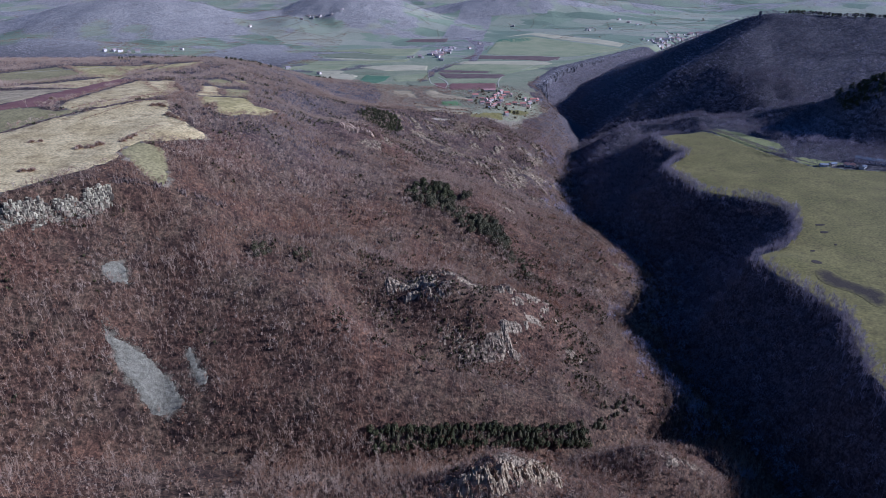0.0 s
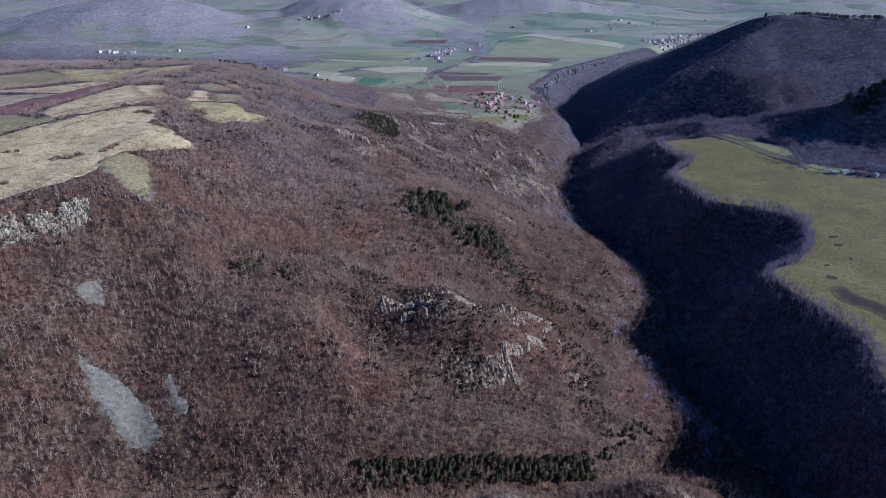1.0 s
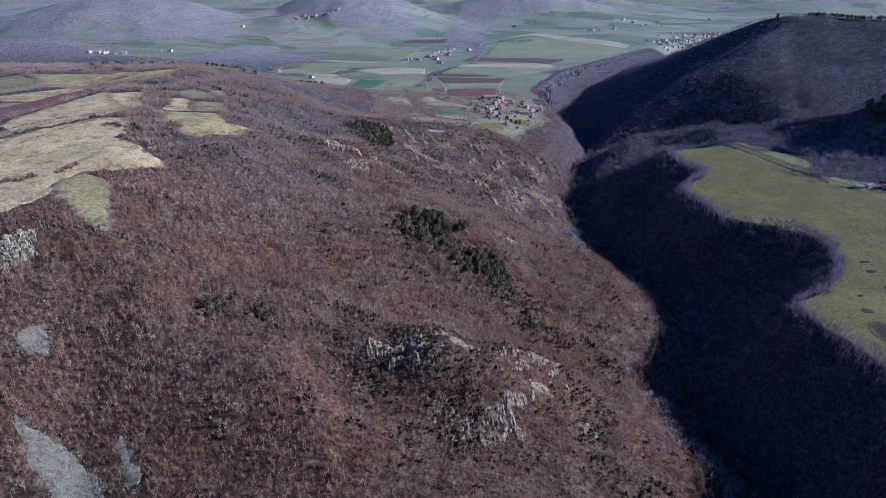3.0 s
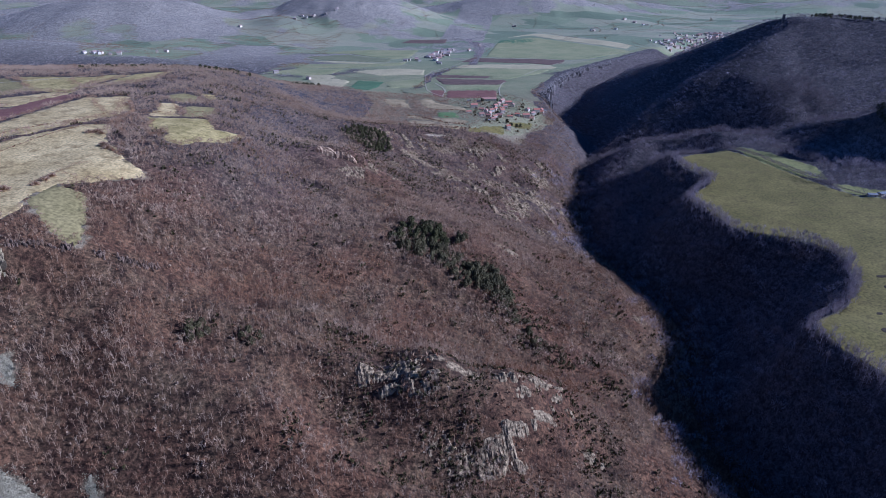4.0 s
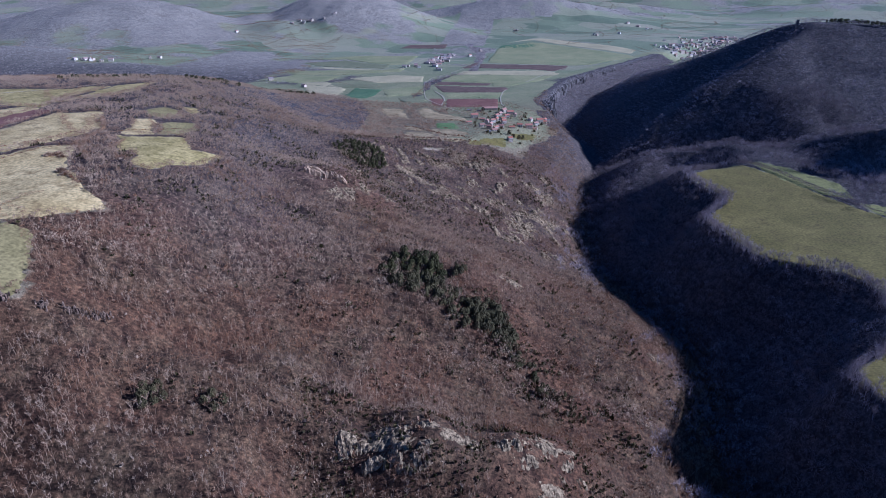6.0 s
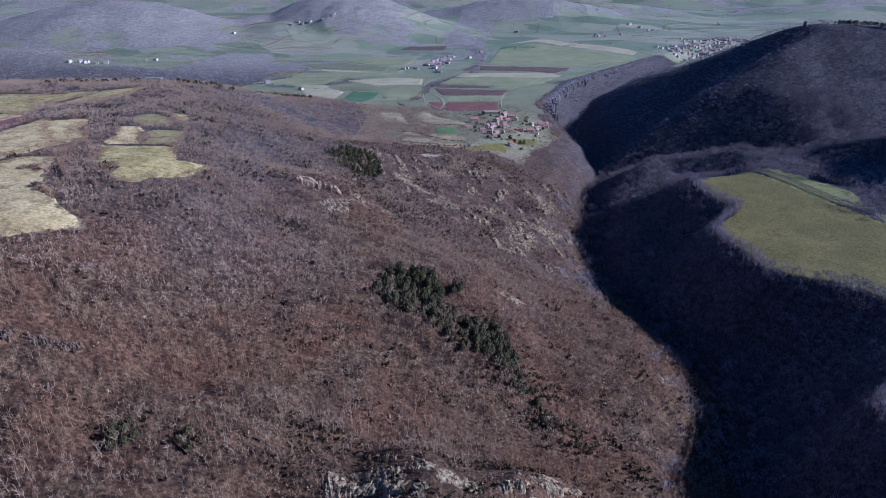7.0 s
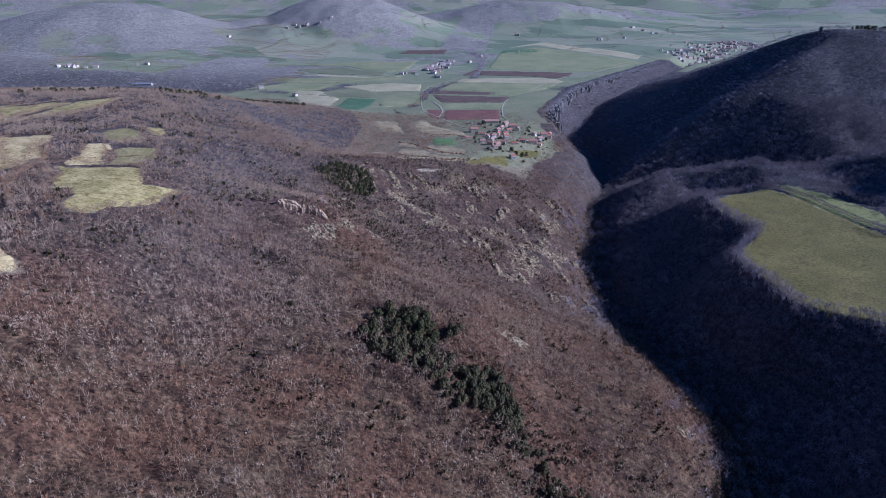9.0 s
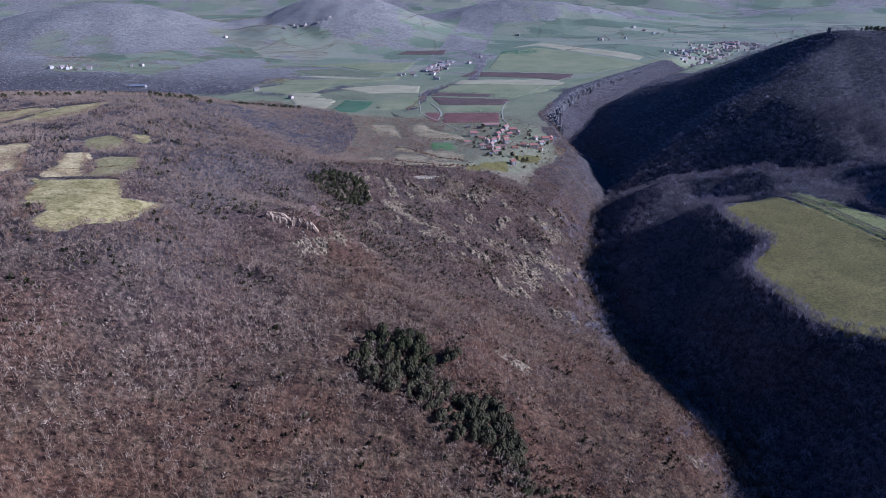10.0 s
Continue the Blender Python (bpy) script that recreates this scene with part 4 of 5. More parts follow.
# both far stands wear the twigs paled for haze
stand("far_woods", HAZE_PALE_BARK, "leafless woods beyond the plain, paled to suggest haze", FAR_CLUMPS, (-2600, 2600, 1850, 3350), 8.5, (2.6, 4.6), 18, in_view)
stand("distant_woods", HAZE_PALE_BARK, "leafless woods on the most distant hills, paled to suggest haze", FAR_CLUMPS, (-3300, 3300, 3350, 4900), 21.0, (4.0, 7.5), 21, in_view)
stand("slope_heath", BARK, "tan heath bushes between rocks on the slope", SHRUBS, (-400, 240, 240, 1180), 5.6, (1.0, 2.8), 19, lambda x, y: in_view(x, y) & (river_dip(x, y) > 15) & (rough(x, y, 20, 69, 3) > np.where(rocky(x, y), -0.5, 0.15)), 0.12, 0.9)
stand("rock_scrub", EVERGREEN, "dark broom bushes crowding the rocky upper slope", SHRUBS, (-110, 205, 840, 1150), 4.2, (1.6, 3.8), 24,
      lambda x, y: (river_dip(x, y) > 20) & (rough(x, y, 24, 66, 3) > -0.02), 0.1, 0.8)
stand("knoll_scrub", EVERGREEN, "dark evergreen bushes round the rocky knoll", SHRUBS, (-80, 135, 385, 500), 3.4, (1.4, 3.6), 25,
      lambda x, y: rough(x, y, 20, 67, 3) > -0.05, 0.1, 0.85)
stand("pine_scrub", EVERGREEN, "dark juniper and broom scattered below the pines", SHRUBS, (10, 160, 500, 660), 4.4, (1.6, 4.2), 29,
      lambda x, y: (off_line(x, y, [(20, 640, 0), (70, 590, 0), (120, 530, 0)])[0] < 38 + 16 * rough(x, y, 30, 63, 2)) & (rough(x, y, 12, 64, 2) > 0.02), 0.1, 0.8)
stand("evergreen_scrub", EVERGREEN, "dark evergreen broom and juniper dotted over the slope", SHRUBS, (-400, 240, 240, 1200), 5.0, (1.4, 3.6), 20,
      lambda x, y: in_view(x, y) & (river_dip(x, y) > 15) & (rough(x, y, 70, 61, 3) > np.where(y < 540, 0.08, -0.12)) & (rough(x, y, 15, 62, 2) > np.where(y < 540, 0.22, 0.1)), 0.0, 0.8)


# ---- conifers ----
def conifer_meshes(seed, wide, ragged, round_=False):
    """Trunk and crown of a conifer one metre high; the crown is whorls of small drooping tufts, thinner towards the tip."""
    rng = np.random.default_rng(seed)
    tv, tt = spike((0, 0, -0.05), (0, 0, 0.97), 0.022, 5)
    pieces = []
    for i in range(64):
        h = 0.16 + 0.82 * ((i + rng.random()) / 64) ** 0.85
        reach = wide * ((max(0.06, 1 - ((h - 0.5) / 0.54) ** 2)) ** 0.5 if round_ else (1.03 - h) ** 0.75)
        a, r = 2.4 * i + rng.uniform(-0.3, 0.3), reach * rng.uniform(1 - ragged, 1.0)
        d = np.array([np.cos(a), np.sin(a), 0.0])
        c, size = d * r + (0, 0, h), (0.07 + 0.22 * reach) * rng.uniform(0.7, 1.2)
        side = np.array([-d[1], d[0], 0.0])
        pts = [c + (0, 0, size * 0.8) - d * size * 0.4, c + d * size * 0.8 - (0, 0, size * 0.25), c + side * size * 0.8 - (0, 0, size * 0.3), c - side * size * 0.8 - (0, 0, size * 0.3)]
        pieces.append((np.array(pts) + rng.normal(0, size * 0.15, (4, 3)), [(0, 1, 2), (0, 3, 1), (0, 2, 3)]))
    cv, ct = gather(pieces)
    return fill_mesh("trunk", tv, tt, TRUNK), fill_mesh("crown", cv, ct, NEEDLES), (cv, ct, np.zeros(len(cv), bool))


CONIFERS = [conifer_meshes(70 + i, w, g, r) for i, (w, g, r) in enumerate(((0.26, 0.25, False), (0.32, 0.35, False), (0.34, 0.5, True), (0.42, 0.5, True)))]


def conifers(places, kinds, tall, label, group, seed):
    rng = random.Random(seed)
    for x, y in places:
        trunk, crown, _ = CONIFERS[rng.choice(kinds)]
        h = rng.uniform(*tall)
        tree = tagged(new("conifer"), label, "tree", group)
        tree.matrix_basis = pose(x, y, float(ground_z(x, y)) - 0.1, rng.uniform(-2, 2), rng.uniform(-2, 2), rng.uniform(0, 360)) @ Matrix.Diagonal((h * rng.uniform(0.9, 1.15), h, h, 1))
        part("trunk", trunk, tree)
        part("crown", crown, tree)


def inside_places(poly, gap, seed, keep=1.0):
    rng = np.random.default_rng(seed)
    xs, ys = [p[0] for p in poly], [p[1] for p in poly]
    x, y = scatter(min(xs), max(xs), min(ys), max(ys), gap, rng)
    ok = inside(x, y, poly) & (rng.uniform(0, 1, len(x)) < keep)
    return list(zip(x[ok], y[ok]))


def line_places(line, gap, wander, seed):
    rng = random.Random(seed)
    out = []
    for (ax, ay), (bx, by) in zip(line, line[1:]):
        n = max(1, int(math.hypot(bx - ax, by - ay) / gap))
        out += [(ax + (bx - ax) * (i + rng.random()) / n + rng.gauss(0, wander), ay + (by - ay) * (i + rng.random()) / n + rng.gauss(0, wander)) for i in range(n)]
    return out


def conifer_stand(places, tall, label, seed):
    """Conifers too far off to tell apart, as one stand."""
    rng = np.random.default_rng(seed)
    pts = np.array(places)
    n = len(pts)
    plant("conifer_stand", EVERGREEN, label, [c[2] for c in CONIFERS[2:]], pts[:, 0], pts[:, 1], rng.uniform(*tall, n), rng.uniform(0, 0.5, n), rng)


PINE_CLUMP = [(-41, 648), (-27, 680), (2, 687), (12, 668), (15, 640), (4, 618), (-9, 622), (-30, 630)]
PINE_LOWER = [(28, 634), (44, 636), (58, 640), (70, 612), (66, 592), (50, 596), (34, 612)]
clump_places = inside_places(PINE_CLUMP, 4.8, 1, 0.85)
conifers([p for p in clump_places if p[1] < 647], (1, 2, 3), (4.5, 10.5), "dark green pine in a dense clump on the slope", "slope pine clump", 1)
conifer_stand([p for p in clump_places if p[1] >= 647], (5.5, 9.5), "dark pines at the back of the dense slope clump", 14)
conifers(inside_places(PINE_LOWER, 4.6, 2, 0.9), (2, 3, 3), (5.5, 9), "dark green pine in the lower clump on the slope", "slope pine clump", 2)
conifers([(24, 668), (27, 664), (22, 662), (30, 668)], (2, 3), (5, 8), "dark green pine standing beside the clump", "slope pine clump", 3)
conifers(inside_places([(2, 648), (20, 650), (38, 634), (44, 606), (26, 600), (4, 616)], 4.8, 21, 0.85), (2, 3, 3), (4.0, 7.0), "low dark pine between two clumps", "scattered slope pines", 24)
tail_places = line_places([(56, 600), (70, 588), (84, 570), (96, 556), (108, 540)], 1.25, 5.5, 4)
conifers(tail_places[::2], (2, 3, 3), (3, 7), "scattered dark pine below the clump", "scattered slope pines", 4)
conifer_stand(tail_places[1::2], (3, 6.5), "small dark pines scattered below the clump", 17)
for n, (ox, oy) in enumerate(((0, 0), (-1, 3.4), (1, -3.4))):
    row_places = line_places([(-49 + ox, 326 + oy), (-9 + ox, 333 + oy), (46 + ox, 342 + oy), (106 + ox, 353 + oy)], 2.5, 0.9, 40 + n)
    if n > 0:
        conifer_stand(row_places, (4.2, 6.4), "dark spruces in the outer lines of the ravine row", 50 + n)
    else:
        conifers(row_places, (0, 1, 0), (3.8, 7.0), "slim dark spruce in a planted row in the ravine", "spruce row in the ravine", 50 + n)
conifers(line_places([(104, 357), (122, 373), (140, 392), (152, 406)], 2.6, 4.5, 46), (1, 2, 3), (3.0, 6.0), "dark green juniper above the end of the spruce row", "junipers on the slope", 46)
conifers([(-149, 452), (-145, 456), (-142, 450), (-151, 458), (-147, 447), (-139, 454), (-144, 461), (-118, 455), (-112, 452), (-115, 460), (-108, 457)], (3,), (5, 7), "low dark green juniper among bare oaks", "junipers on the slope", 7)


conifer_stand(inside_places([(-136, 990), (-112, 1016), (-77, 1010), (-62, 985), (-70, 955), (-96, 955), (-116, 966)], 4.4, 8, 0.85), (4, 6.5), "dark pines at the top of the rocky slope", 8)
conifer_stand(line_places([(-420, 1500), (-380, 1540), (-330, 1590), (-290, 1620)], 2.4, 7, 9) + line_places([(-760, 1420), (-640, 1480), (-500, 1500), (-420, 1500)], 3, 8, 10), (7, 11), "dark conifers along the plateau crest", 9)
conifer_stand(line_places([(-570, 1165), (-500, 1182), (-443, 1212), (-385, 1238), (-345, 1285)], 2.6, 9, 16), (4.5, 8), "dark conifers on the plateau edge behind the pastures", 16)
conifer_stand(line_places([(752, 1492), (840, 1455), (940, 1418), (1000, 1400)], 3.2, 9, 15), (5, 9), "dark conifers along the crest of the tower hill", 15)
conifer_stand(inside_places([(622, 985), (690, 950), (725, 975), (690, 1000), (640, 1045)], 6.0, 12, 0.7), (7, 11), "dark conifers on the shaded spur behind the meadow", 12)
conifers([(90, 1450), (122, 1458), (68, 1322), (125, 1262), (133, 1254), (142, 1257), (150, 1268), (106, 1255), (86, 1242), (200, 1388)], (2, 3), (6, 9), "dark round-headed cypress in the village gardens", "village evergreens", 11)


# ---- bushes and hedges ----
def bush(x, y, h, label, seed):
    rng = np.random.default_rng(seed)
    v, t, _ = shrub(rng, 170, 1.25, 0.11)
    crown = fill_mesh("bush", v * h, t, BARK, np.clip(0.35 + rng.normal(0, 0.2, len(v)), 0, 1))
    ob = tagged(new("bush", crown), label, "bush", "bushes on the pale grassland")
    ob.location = (x, y, float(ground_z(x, y)) - 0.15)


for n, (x, y, h) in enumerate(((-360, 540, 3.0), (-354, 543, 2.6), (-313, 529, 4.2), (-307, 533, 3.6), (-300, 538, 4.4), (-304, 531, 3.2), (-321, 472, 3.4), (-327, 470, 3.0), (-311, 680, 4.0), (-306, 684, 4.2), (-300, 679, 3.2),
                               (-280, 642, 4.4), (-274, 636, 3.8), (-283, 558, 3.6), (-284, 549, 3.2), (-282, 566, 3.4), (-432, 702, 3.6), (-426, 696, 3.0), (-420, 700, 3.2))):
    bush(x, y, h, "leafless rounded bush on bleached grassland", 200 + n)


def hedge(line, gap, tall, label, seed, kinds=None, material=None, tint=0.0):
    rng = np.random.default_rng(seed)
    pts = np.array(line_places(line, gap, gap * 0.35, seed))
    n = len(pts)
    plant("hedge", material or BARK, label, kinds or LIGHT_TREES, pts[:, 0], pts[:, 1], rng.uniform(*tall, n), np.clip(0.4 + tint + rng.normal(0, 0.2, n), 0.1, 1), rng, category="hedge")


DENSE = [shrub(kit, 26, 0.9, 0.3) for _ in range(6)]
for n, (gap, tall, line) in enumerate((
        (1.6, (0.8, 1.8), [(-385, 655), (-374, 681), (-361, 709), (-351, 737), (-344, 779), (-325, 769)]),
        (1.5, (0.8, 1.5), [(-356, 612), (-347, 639), (-340, 674), (-333, 703), (-316, 724)]),
        (1.6, (1.0, 2.4), [(-281, 641), (-271, 634), (-256, 623)]),
        (1.4, (2.0, 4.5), [(-279, 695), (-261, 671), (-244, 656), (-234, 640)]),
        (1.3, (0.8, 1.6), [(-318, 784), (-304, 811), (-286, 823), (-268, 847)]),
        (1.6, (2.0, 4.0), [(-320, 890), (-308, 862), (-290, 834)]),
        (1.4, (2.0, 4.0), [(-287, 545), (-285, 562), (-282, 576), (-279, 587), (-270, 600)]),
        (1.4, (2.0, 4.5), [(-276, 570), (-266, 569), (-258, 555), (-248, 536)]),
        (1.2, (3.0, 6.0), [(-351, 847), (-322, 792), (-316, 750), (-299, 706), (-270, 665)]),
        (1.2, (2.0, 5.0), [(-286, 756), (-276, 715), (-257, 683)]),
        (1.1, (3.2, 4.8), [(437, 1062), (462, 978), (476, 912), (492, 859), (510, 822)]),
        (1.1, (3.2, 6.0), [(441, 1064), (466, 979), (480, 914), (500, 866)]),
        (3.0, (2.0, 5.0), [(-140, 1549), (-81, 1570), (-56, 1468), (-47, 1389), (-24, 1322), (-5, 1305)]),
        (3.0, (1.5, 3.0), [(-53, 1204), (-1, 1147), (47, 1168), (68, 1182)]),
        (3.0, (2.0, 4.0), [(-79, 1417), (-118, 1408), (-142, 1437)]),
        (3.0, (2.0, 4.0), [(-26, 1516), (2, 1448), (33, 1418)]),
        (3.0, (2.0, 4.0), [(-115, 1231), (-60, 1215), (-36, 1180), (50, 1184)]),
        (3.0, (2.0, 4.5), [(-62, 1345), (-38, 1330), (-14, 1288)]),
        (3.0, (1.5, 3.0), [(-62, 1305), (-28, 1281), (14, 1217), (57, 1190)]),
        (3.0, (1.5, 3.0), [(-8, 1362), (34, 1363), (60, 1340)]),
        (3.5, (1.5, 4.0), [(-125, 1515), (-112, 1455), (-98, 1418)]),
        (4.0, (3.0, 6.0), [(86, 2082), (38, 2037), (-6, 1950), (-32, 1862), (-60, 1625)]),
        (5.0, (2.0, 5.0), [(-540, 2040), (-430, 2080), (-270, 2078), (-120, 2140)]),
        (5.0, (2.0, 5.0), [(-385, 1945), (-310, 1952), (-225, 1850), (-150, 1820)]),
        (6.0, (2.0, 4.0), [(-480, 2370), (-330, 2440), (-84, 2566)]),
        (6.0, (2.0, 4.0), [(-180, 2200), (-110, 2230), (-60, 2215)]),
        (6.0, (2.0, 5.0), [(60, 2230), (130, 2345), (183, 2565), (150, 2650)]),
        (6.0, (2.0, 4.0), [(480, 2300), (600, 2450), (705, 2560)]))):
    hedge(line, gap, tall, "leafless hedge of bushes along a field edge", 300 + n, DENSE if tall[1] < 3.1 else BUSHY_TREES if gap < 2 else SPARE_TREES, HAZE_LILAC_BARK if line[0][0] > 400 else None, 0.4 if line[0][0] > 400 else 0.1)


def field_edges():
    """Bare bushes that lean over the edges of the plateau pastures."""
    rng = np.random.default_rng(93)
    pts = []
    for field in PLANS:
        if field[1] in (PALE_GRASS, PALE_GREEN, OLIVE_GRASS) and max(p[1] for p in field[3]) < 1150 and max(p[0] for p in field[3]) < 0:
            pts += line_places(field[3] + field[3][:1], 1.5, 2.6, 94 + len(pts))
    pts = np.array(pts)
    pts = pts[(rough(pts[:, 0], pts[:, 1], 30, 95, 3) > -0.2) & ((pts[:, 0] > -300) | (pts[:, 1] > 640))]
    n = len(pts)
    plant("edge_bushes", BARK, "lilac-brown bare bushes along the pasture edges", BUSHY_TREES, pts[:, 0], pts[:, 1], rng.uniform(1.5, 5.5, n), np.clip(rng.normal(0.48, 0.1, n), 0.25, 0.66), rng, category="hedge")


field_edges()
rim_dice = np.random.default_rng(31)
rim_y = np.arange(230, 1015, 0.7)
rim_y = rim_y + rim_dice.uniform(-0.8, 0.8, len(rim_y))
rim_places = rim_x(rim_y) + rim_dice.normal(0, 4.0, len(rim_y))
plant("rim_trees", HAZE_LILAC_BARK, "tall pale leafless trees along the meadow rim", RIM_TREES, rim_places, rim_y, rim_dice.uniform(6, 13, len(rim_y)), np.clip(rim_dice.normal(0.2, 0.12, len(rim_y)), 0.05, 1), rim_dice)


def river_trees():
    """Pale tall trees along the foot of the slope, where the gorge shade begins."""
    rng = np.random.default_rng(33)
    y = np.arange(330, 1180, 0.8)
    y = y + rng.uniform(-1, 1, len(y))
    x = river_x(y) - 46 + rng.normal(0, 17, len(y)) + 22 * rough(y, y * 0, 70, 34, 2)
    ok = rough(x, y, 34, 35, 2) > -0.1
    x, y = x[ok], y[ok]
    plant("river_trees", HAZE_LILAC_BARK, "pale grey leafless trees along the gorge foot", FULL_CROWNS + TREES[:4], x, y, rng.uniform(6, 13, len(x)), np.clip(rng.normal(0.2, 0.14, len(x)), 0.0, 0.6), rng)


river_trees()


stand("terrace_brush", BARK, "lilac-brown bare brush between the dry terraces", BUSHY_TREES, (-170, 60, 1170, 1560), 4.6, (2.5, 5.0), 28,
      lambda x, y: inside(x, y, VILLAGE) & (rough(x, y, 45, 29, 3) > np.where(x < -70, -0.35, 0.02)), 0.0)


def village_trees():
    """Bare garden trees and dark bushes between the houses and terraces."""
    rng = np.random.default_rng(71)
    pts = np.array(inside_places(VILLAGE, 6.5, 72, 0.6))
    pts = pts[~in_clear(pts[:, 0], pts[:, 1]) & (pts[:, 0] > -20)]
    n = len(pts)
    plant("garden_trees", BARK, "bare lilac-brown trees in the village gardens", BUSHY_TREES, pts[:, 0], pts[:, 1], rng.uniform(2.5, 6, n), np.clip(rng.normal(0.45, 0.12, n), 0.1, 0.65), rng)
    pts = np.array(inside_places([(70, 1230), (150, 1235), (210, 1360), (200, 1430), (110, 1460), (60, 1400)], 14.0, 73, 0.5))
    n = len(pts)
    plant("garden_evergreens", EVERGREEN, "dark evergreen bushes among the village houses", DENSE, pts[:, 0], pts[:, 1], rng.uniform(2, 4.5, n), rng.uniform(0, 0.6, n), rng)


village_trees()


def hedgerows():
    """Bushy lines that part the small fields of the far country."""
    rng = np.random.default_rng(77)
    x, y = [], []
    for k in range(1500):
        cx, cy = (rng.uniform(-2900, 2900), rng.uniform(2000, 4700)) if k < 900 else (rng.uniform(-1900, -350), rng.uniform(1950, 3300))
        a = rng.choice([0.35, 0.35 + 1.571, 0.1, 1.2] if k < 900 else [0.15, 0.45, -0.2, 1.1]) + rng.normal(0, 0.2)
        n = int(rng.uniform(14, 50))
        s = np.linspace(0, n * 5.5, n)
        px = cx + s * np.cos(a) + 10 * np.sin(s / 60 + cx)
        x.extend(px + rng.normal(0, 2, n))
        y.extend(cy + s * np.sin(a) + rng.normal(0, 2, n))
    x, y = np.array(x), np.array(y)
    ok = in_view(x, y) & ~((np.abs(x - 150) < 560) & (y < 2850)) & (woods(x, y) < 0.6)
    x, y = x[ok], y[ok]
    plant("hedgerows", BARK, "dark hedgerows between the small far fields", HEDGE_CLUMPS, x, y, rng.uniform(2.2, 4.6, len(x)), rng.uniform(0.5, 0.64, len(x)), rng, category="hedgerow")


hedgerows()


# ---- rocks ----
def rock_mesh(name, seed, tall, material, points=13, flat=1.0):
    rng = np.random.default_rng(seed)
    bm = bmesh.new()
    for _ in range(points):
        p = rng.normal(0, 1, 3)
        p /= max(abs(p)) ** 0.7 * np.linalg.norm(p) ** 0.3
        bm.verts.new((p[0] * 0.5, p[1] * 0.5 * flat, p[2] * 0.5 * tall))
    hull = bmesh.ops.convex_hull(bm, input=bm.verts[:])
    bmesh.ops.delete(bm, geom=[v for v in hull["geom_interior"] if isinstance(v, bmesh.types.BMVert)], context="VERTS")
    bmesh.ops.triangulate(bm, faces=bm.faces[:])
    bmesh.ops.recalc_face_normals(bm, faces=bm.faces[:])
    return bm_mesh(name, bm, material)


CRAGS = [rock_mesh("rock", 400 + i, 1.2 + 0.18 * (i % 6), ROCK) for i in range(9)]
OCHRE = [rock_mesh("rock", 440 + i, 0.9 + 0.1 * i, OCHRE_ROCK) for i in range(5)]


def outcrop(line, count, size, label, meshes, seed, wander=5.0, sink=0.15, name="rock_outcrop"):
    """Blocks of rock that stand out of the slope along a line; each block is a part."""
    rng = random.Random(seed)
    cx, cy = line[len(line) // 2]
    base = tagged(new(name), label, "rock")
    base.location = (cx, cy, float(ground_z(cx, cy)))
    lengths = [math.hypot(b[0] - a[0], b[1] - a[1]) for a, b in zip(line, line[1:])]
    for _ in range(count):
        i = rng.choices(range(len(lengths)), [l + 0.01 for l in lengths])[0]
        f = rng.random()
        x = line[i][0] + (line[i + 1][0] - line[i][0]) * f + rng.gauss(0, wander)
        y = line[i][1] + (line[i + 1][1] - line[i][1]) * f + rng.gauss(0, wander)
        s = size * (0.3 + 0.75 * rng.random() ** 2)
        z = float(ground_z(x, y)) + s * (0.2 - sink)
        m = pose(x - cx, y - cy, z - base.location.z, rng.gauss(0, 12), rng.gauss(0, 12), rng.uniform(0, 360)) @ Matrix.Diagonal((s * rng.uniform(0.7, 1.2), s * rng.uniform(0.7, 1.2), s * rng.uniform(0.8, 1.3), 1))
        part("rock", rng.choice(meshes), base, at=m)


def crag(line, half, amp, seed, material=None, label="broken crag with upright ribs and dark cracks", lumps=0.9, buried=0.12, rib=8.0):
    """A broken rock face: a close net over the slope, thrown up into ribs and ledges that break through the soil."""
    pts_in = np.array(line, float)
    ends = pts_in[-1] - pts_in[-2], pts_in[0] - pts_in[1]
    pts_in = np.vstack([pts_in[0] + ends[1] / (np.linalg.norm(ends[1]) + 1e-6) * half, pts_in, pts_in[-1] + ends[0] / (np.linalg.norm(ends[0]) + 1e-6) * half])
    seg = np.linalg.norm(np.diff(pts_in, axis=0), axis=1)
    at = np.concatenate([[0], np.cumsum(seg)])
    s = np.arange(0, at[-1], 0.8)
    cx, cy = np.interp(s, at, pts_in[:, 0]), np.interp(s, at, pts_in[:, 1])
    tx, ty = np.gradient(cx), np.gradient(cy)
    ln = np.hypot(tx, ty) + 1e-9
    w = np.arange(-half, half + 0.1, 1.0)
    X = cx[:, None] - (ty / ln)[:, None] * w
    Y = cy[:, None] + (tx / ln)[:, None] * w
    S, W = np.broadcast_to(s[:, None], X.shape), np.broadcast_to(w, X.shape)
    mask = np.clip(1.15 - (W / half) ** 2, 0, 1) * np.clip(np.minimum(S, at[-1] - S) / half + 0.15, 0, 1)
    ribs = 1 - 2 * np.abs(rough(S, W * 0.3, rib, seed, 4, 0.65)) ** 0.8
    ledge = rough(X, Y, 15, seed + 7, 3)
    bs = np.floor(S / 1.7 + 1.3 * rough(S, W, 5, seed + 9, 2)).astype(np.int64)
    bw = np.floor(W / 2.4 + 1.3 * rough(S, W, 4, seed + 11, 2)).astype(np.int64)
    block = lattice(bs, bw, seed) * 0.6 + lattice(bs // 3, bw // 2, seed + 1) * 0.5
    lift = amp * (0.55 * ribs + lumps * ledge + 0.26 * block) * mask - amp * (buried + 0.75 * (1 - mask))
    Z = ground_z(X, Y) + np.floor(lift / 0.9) * 0.45 + lift * 0.5
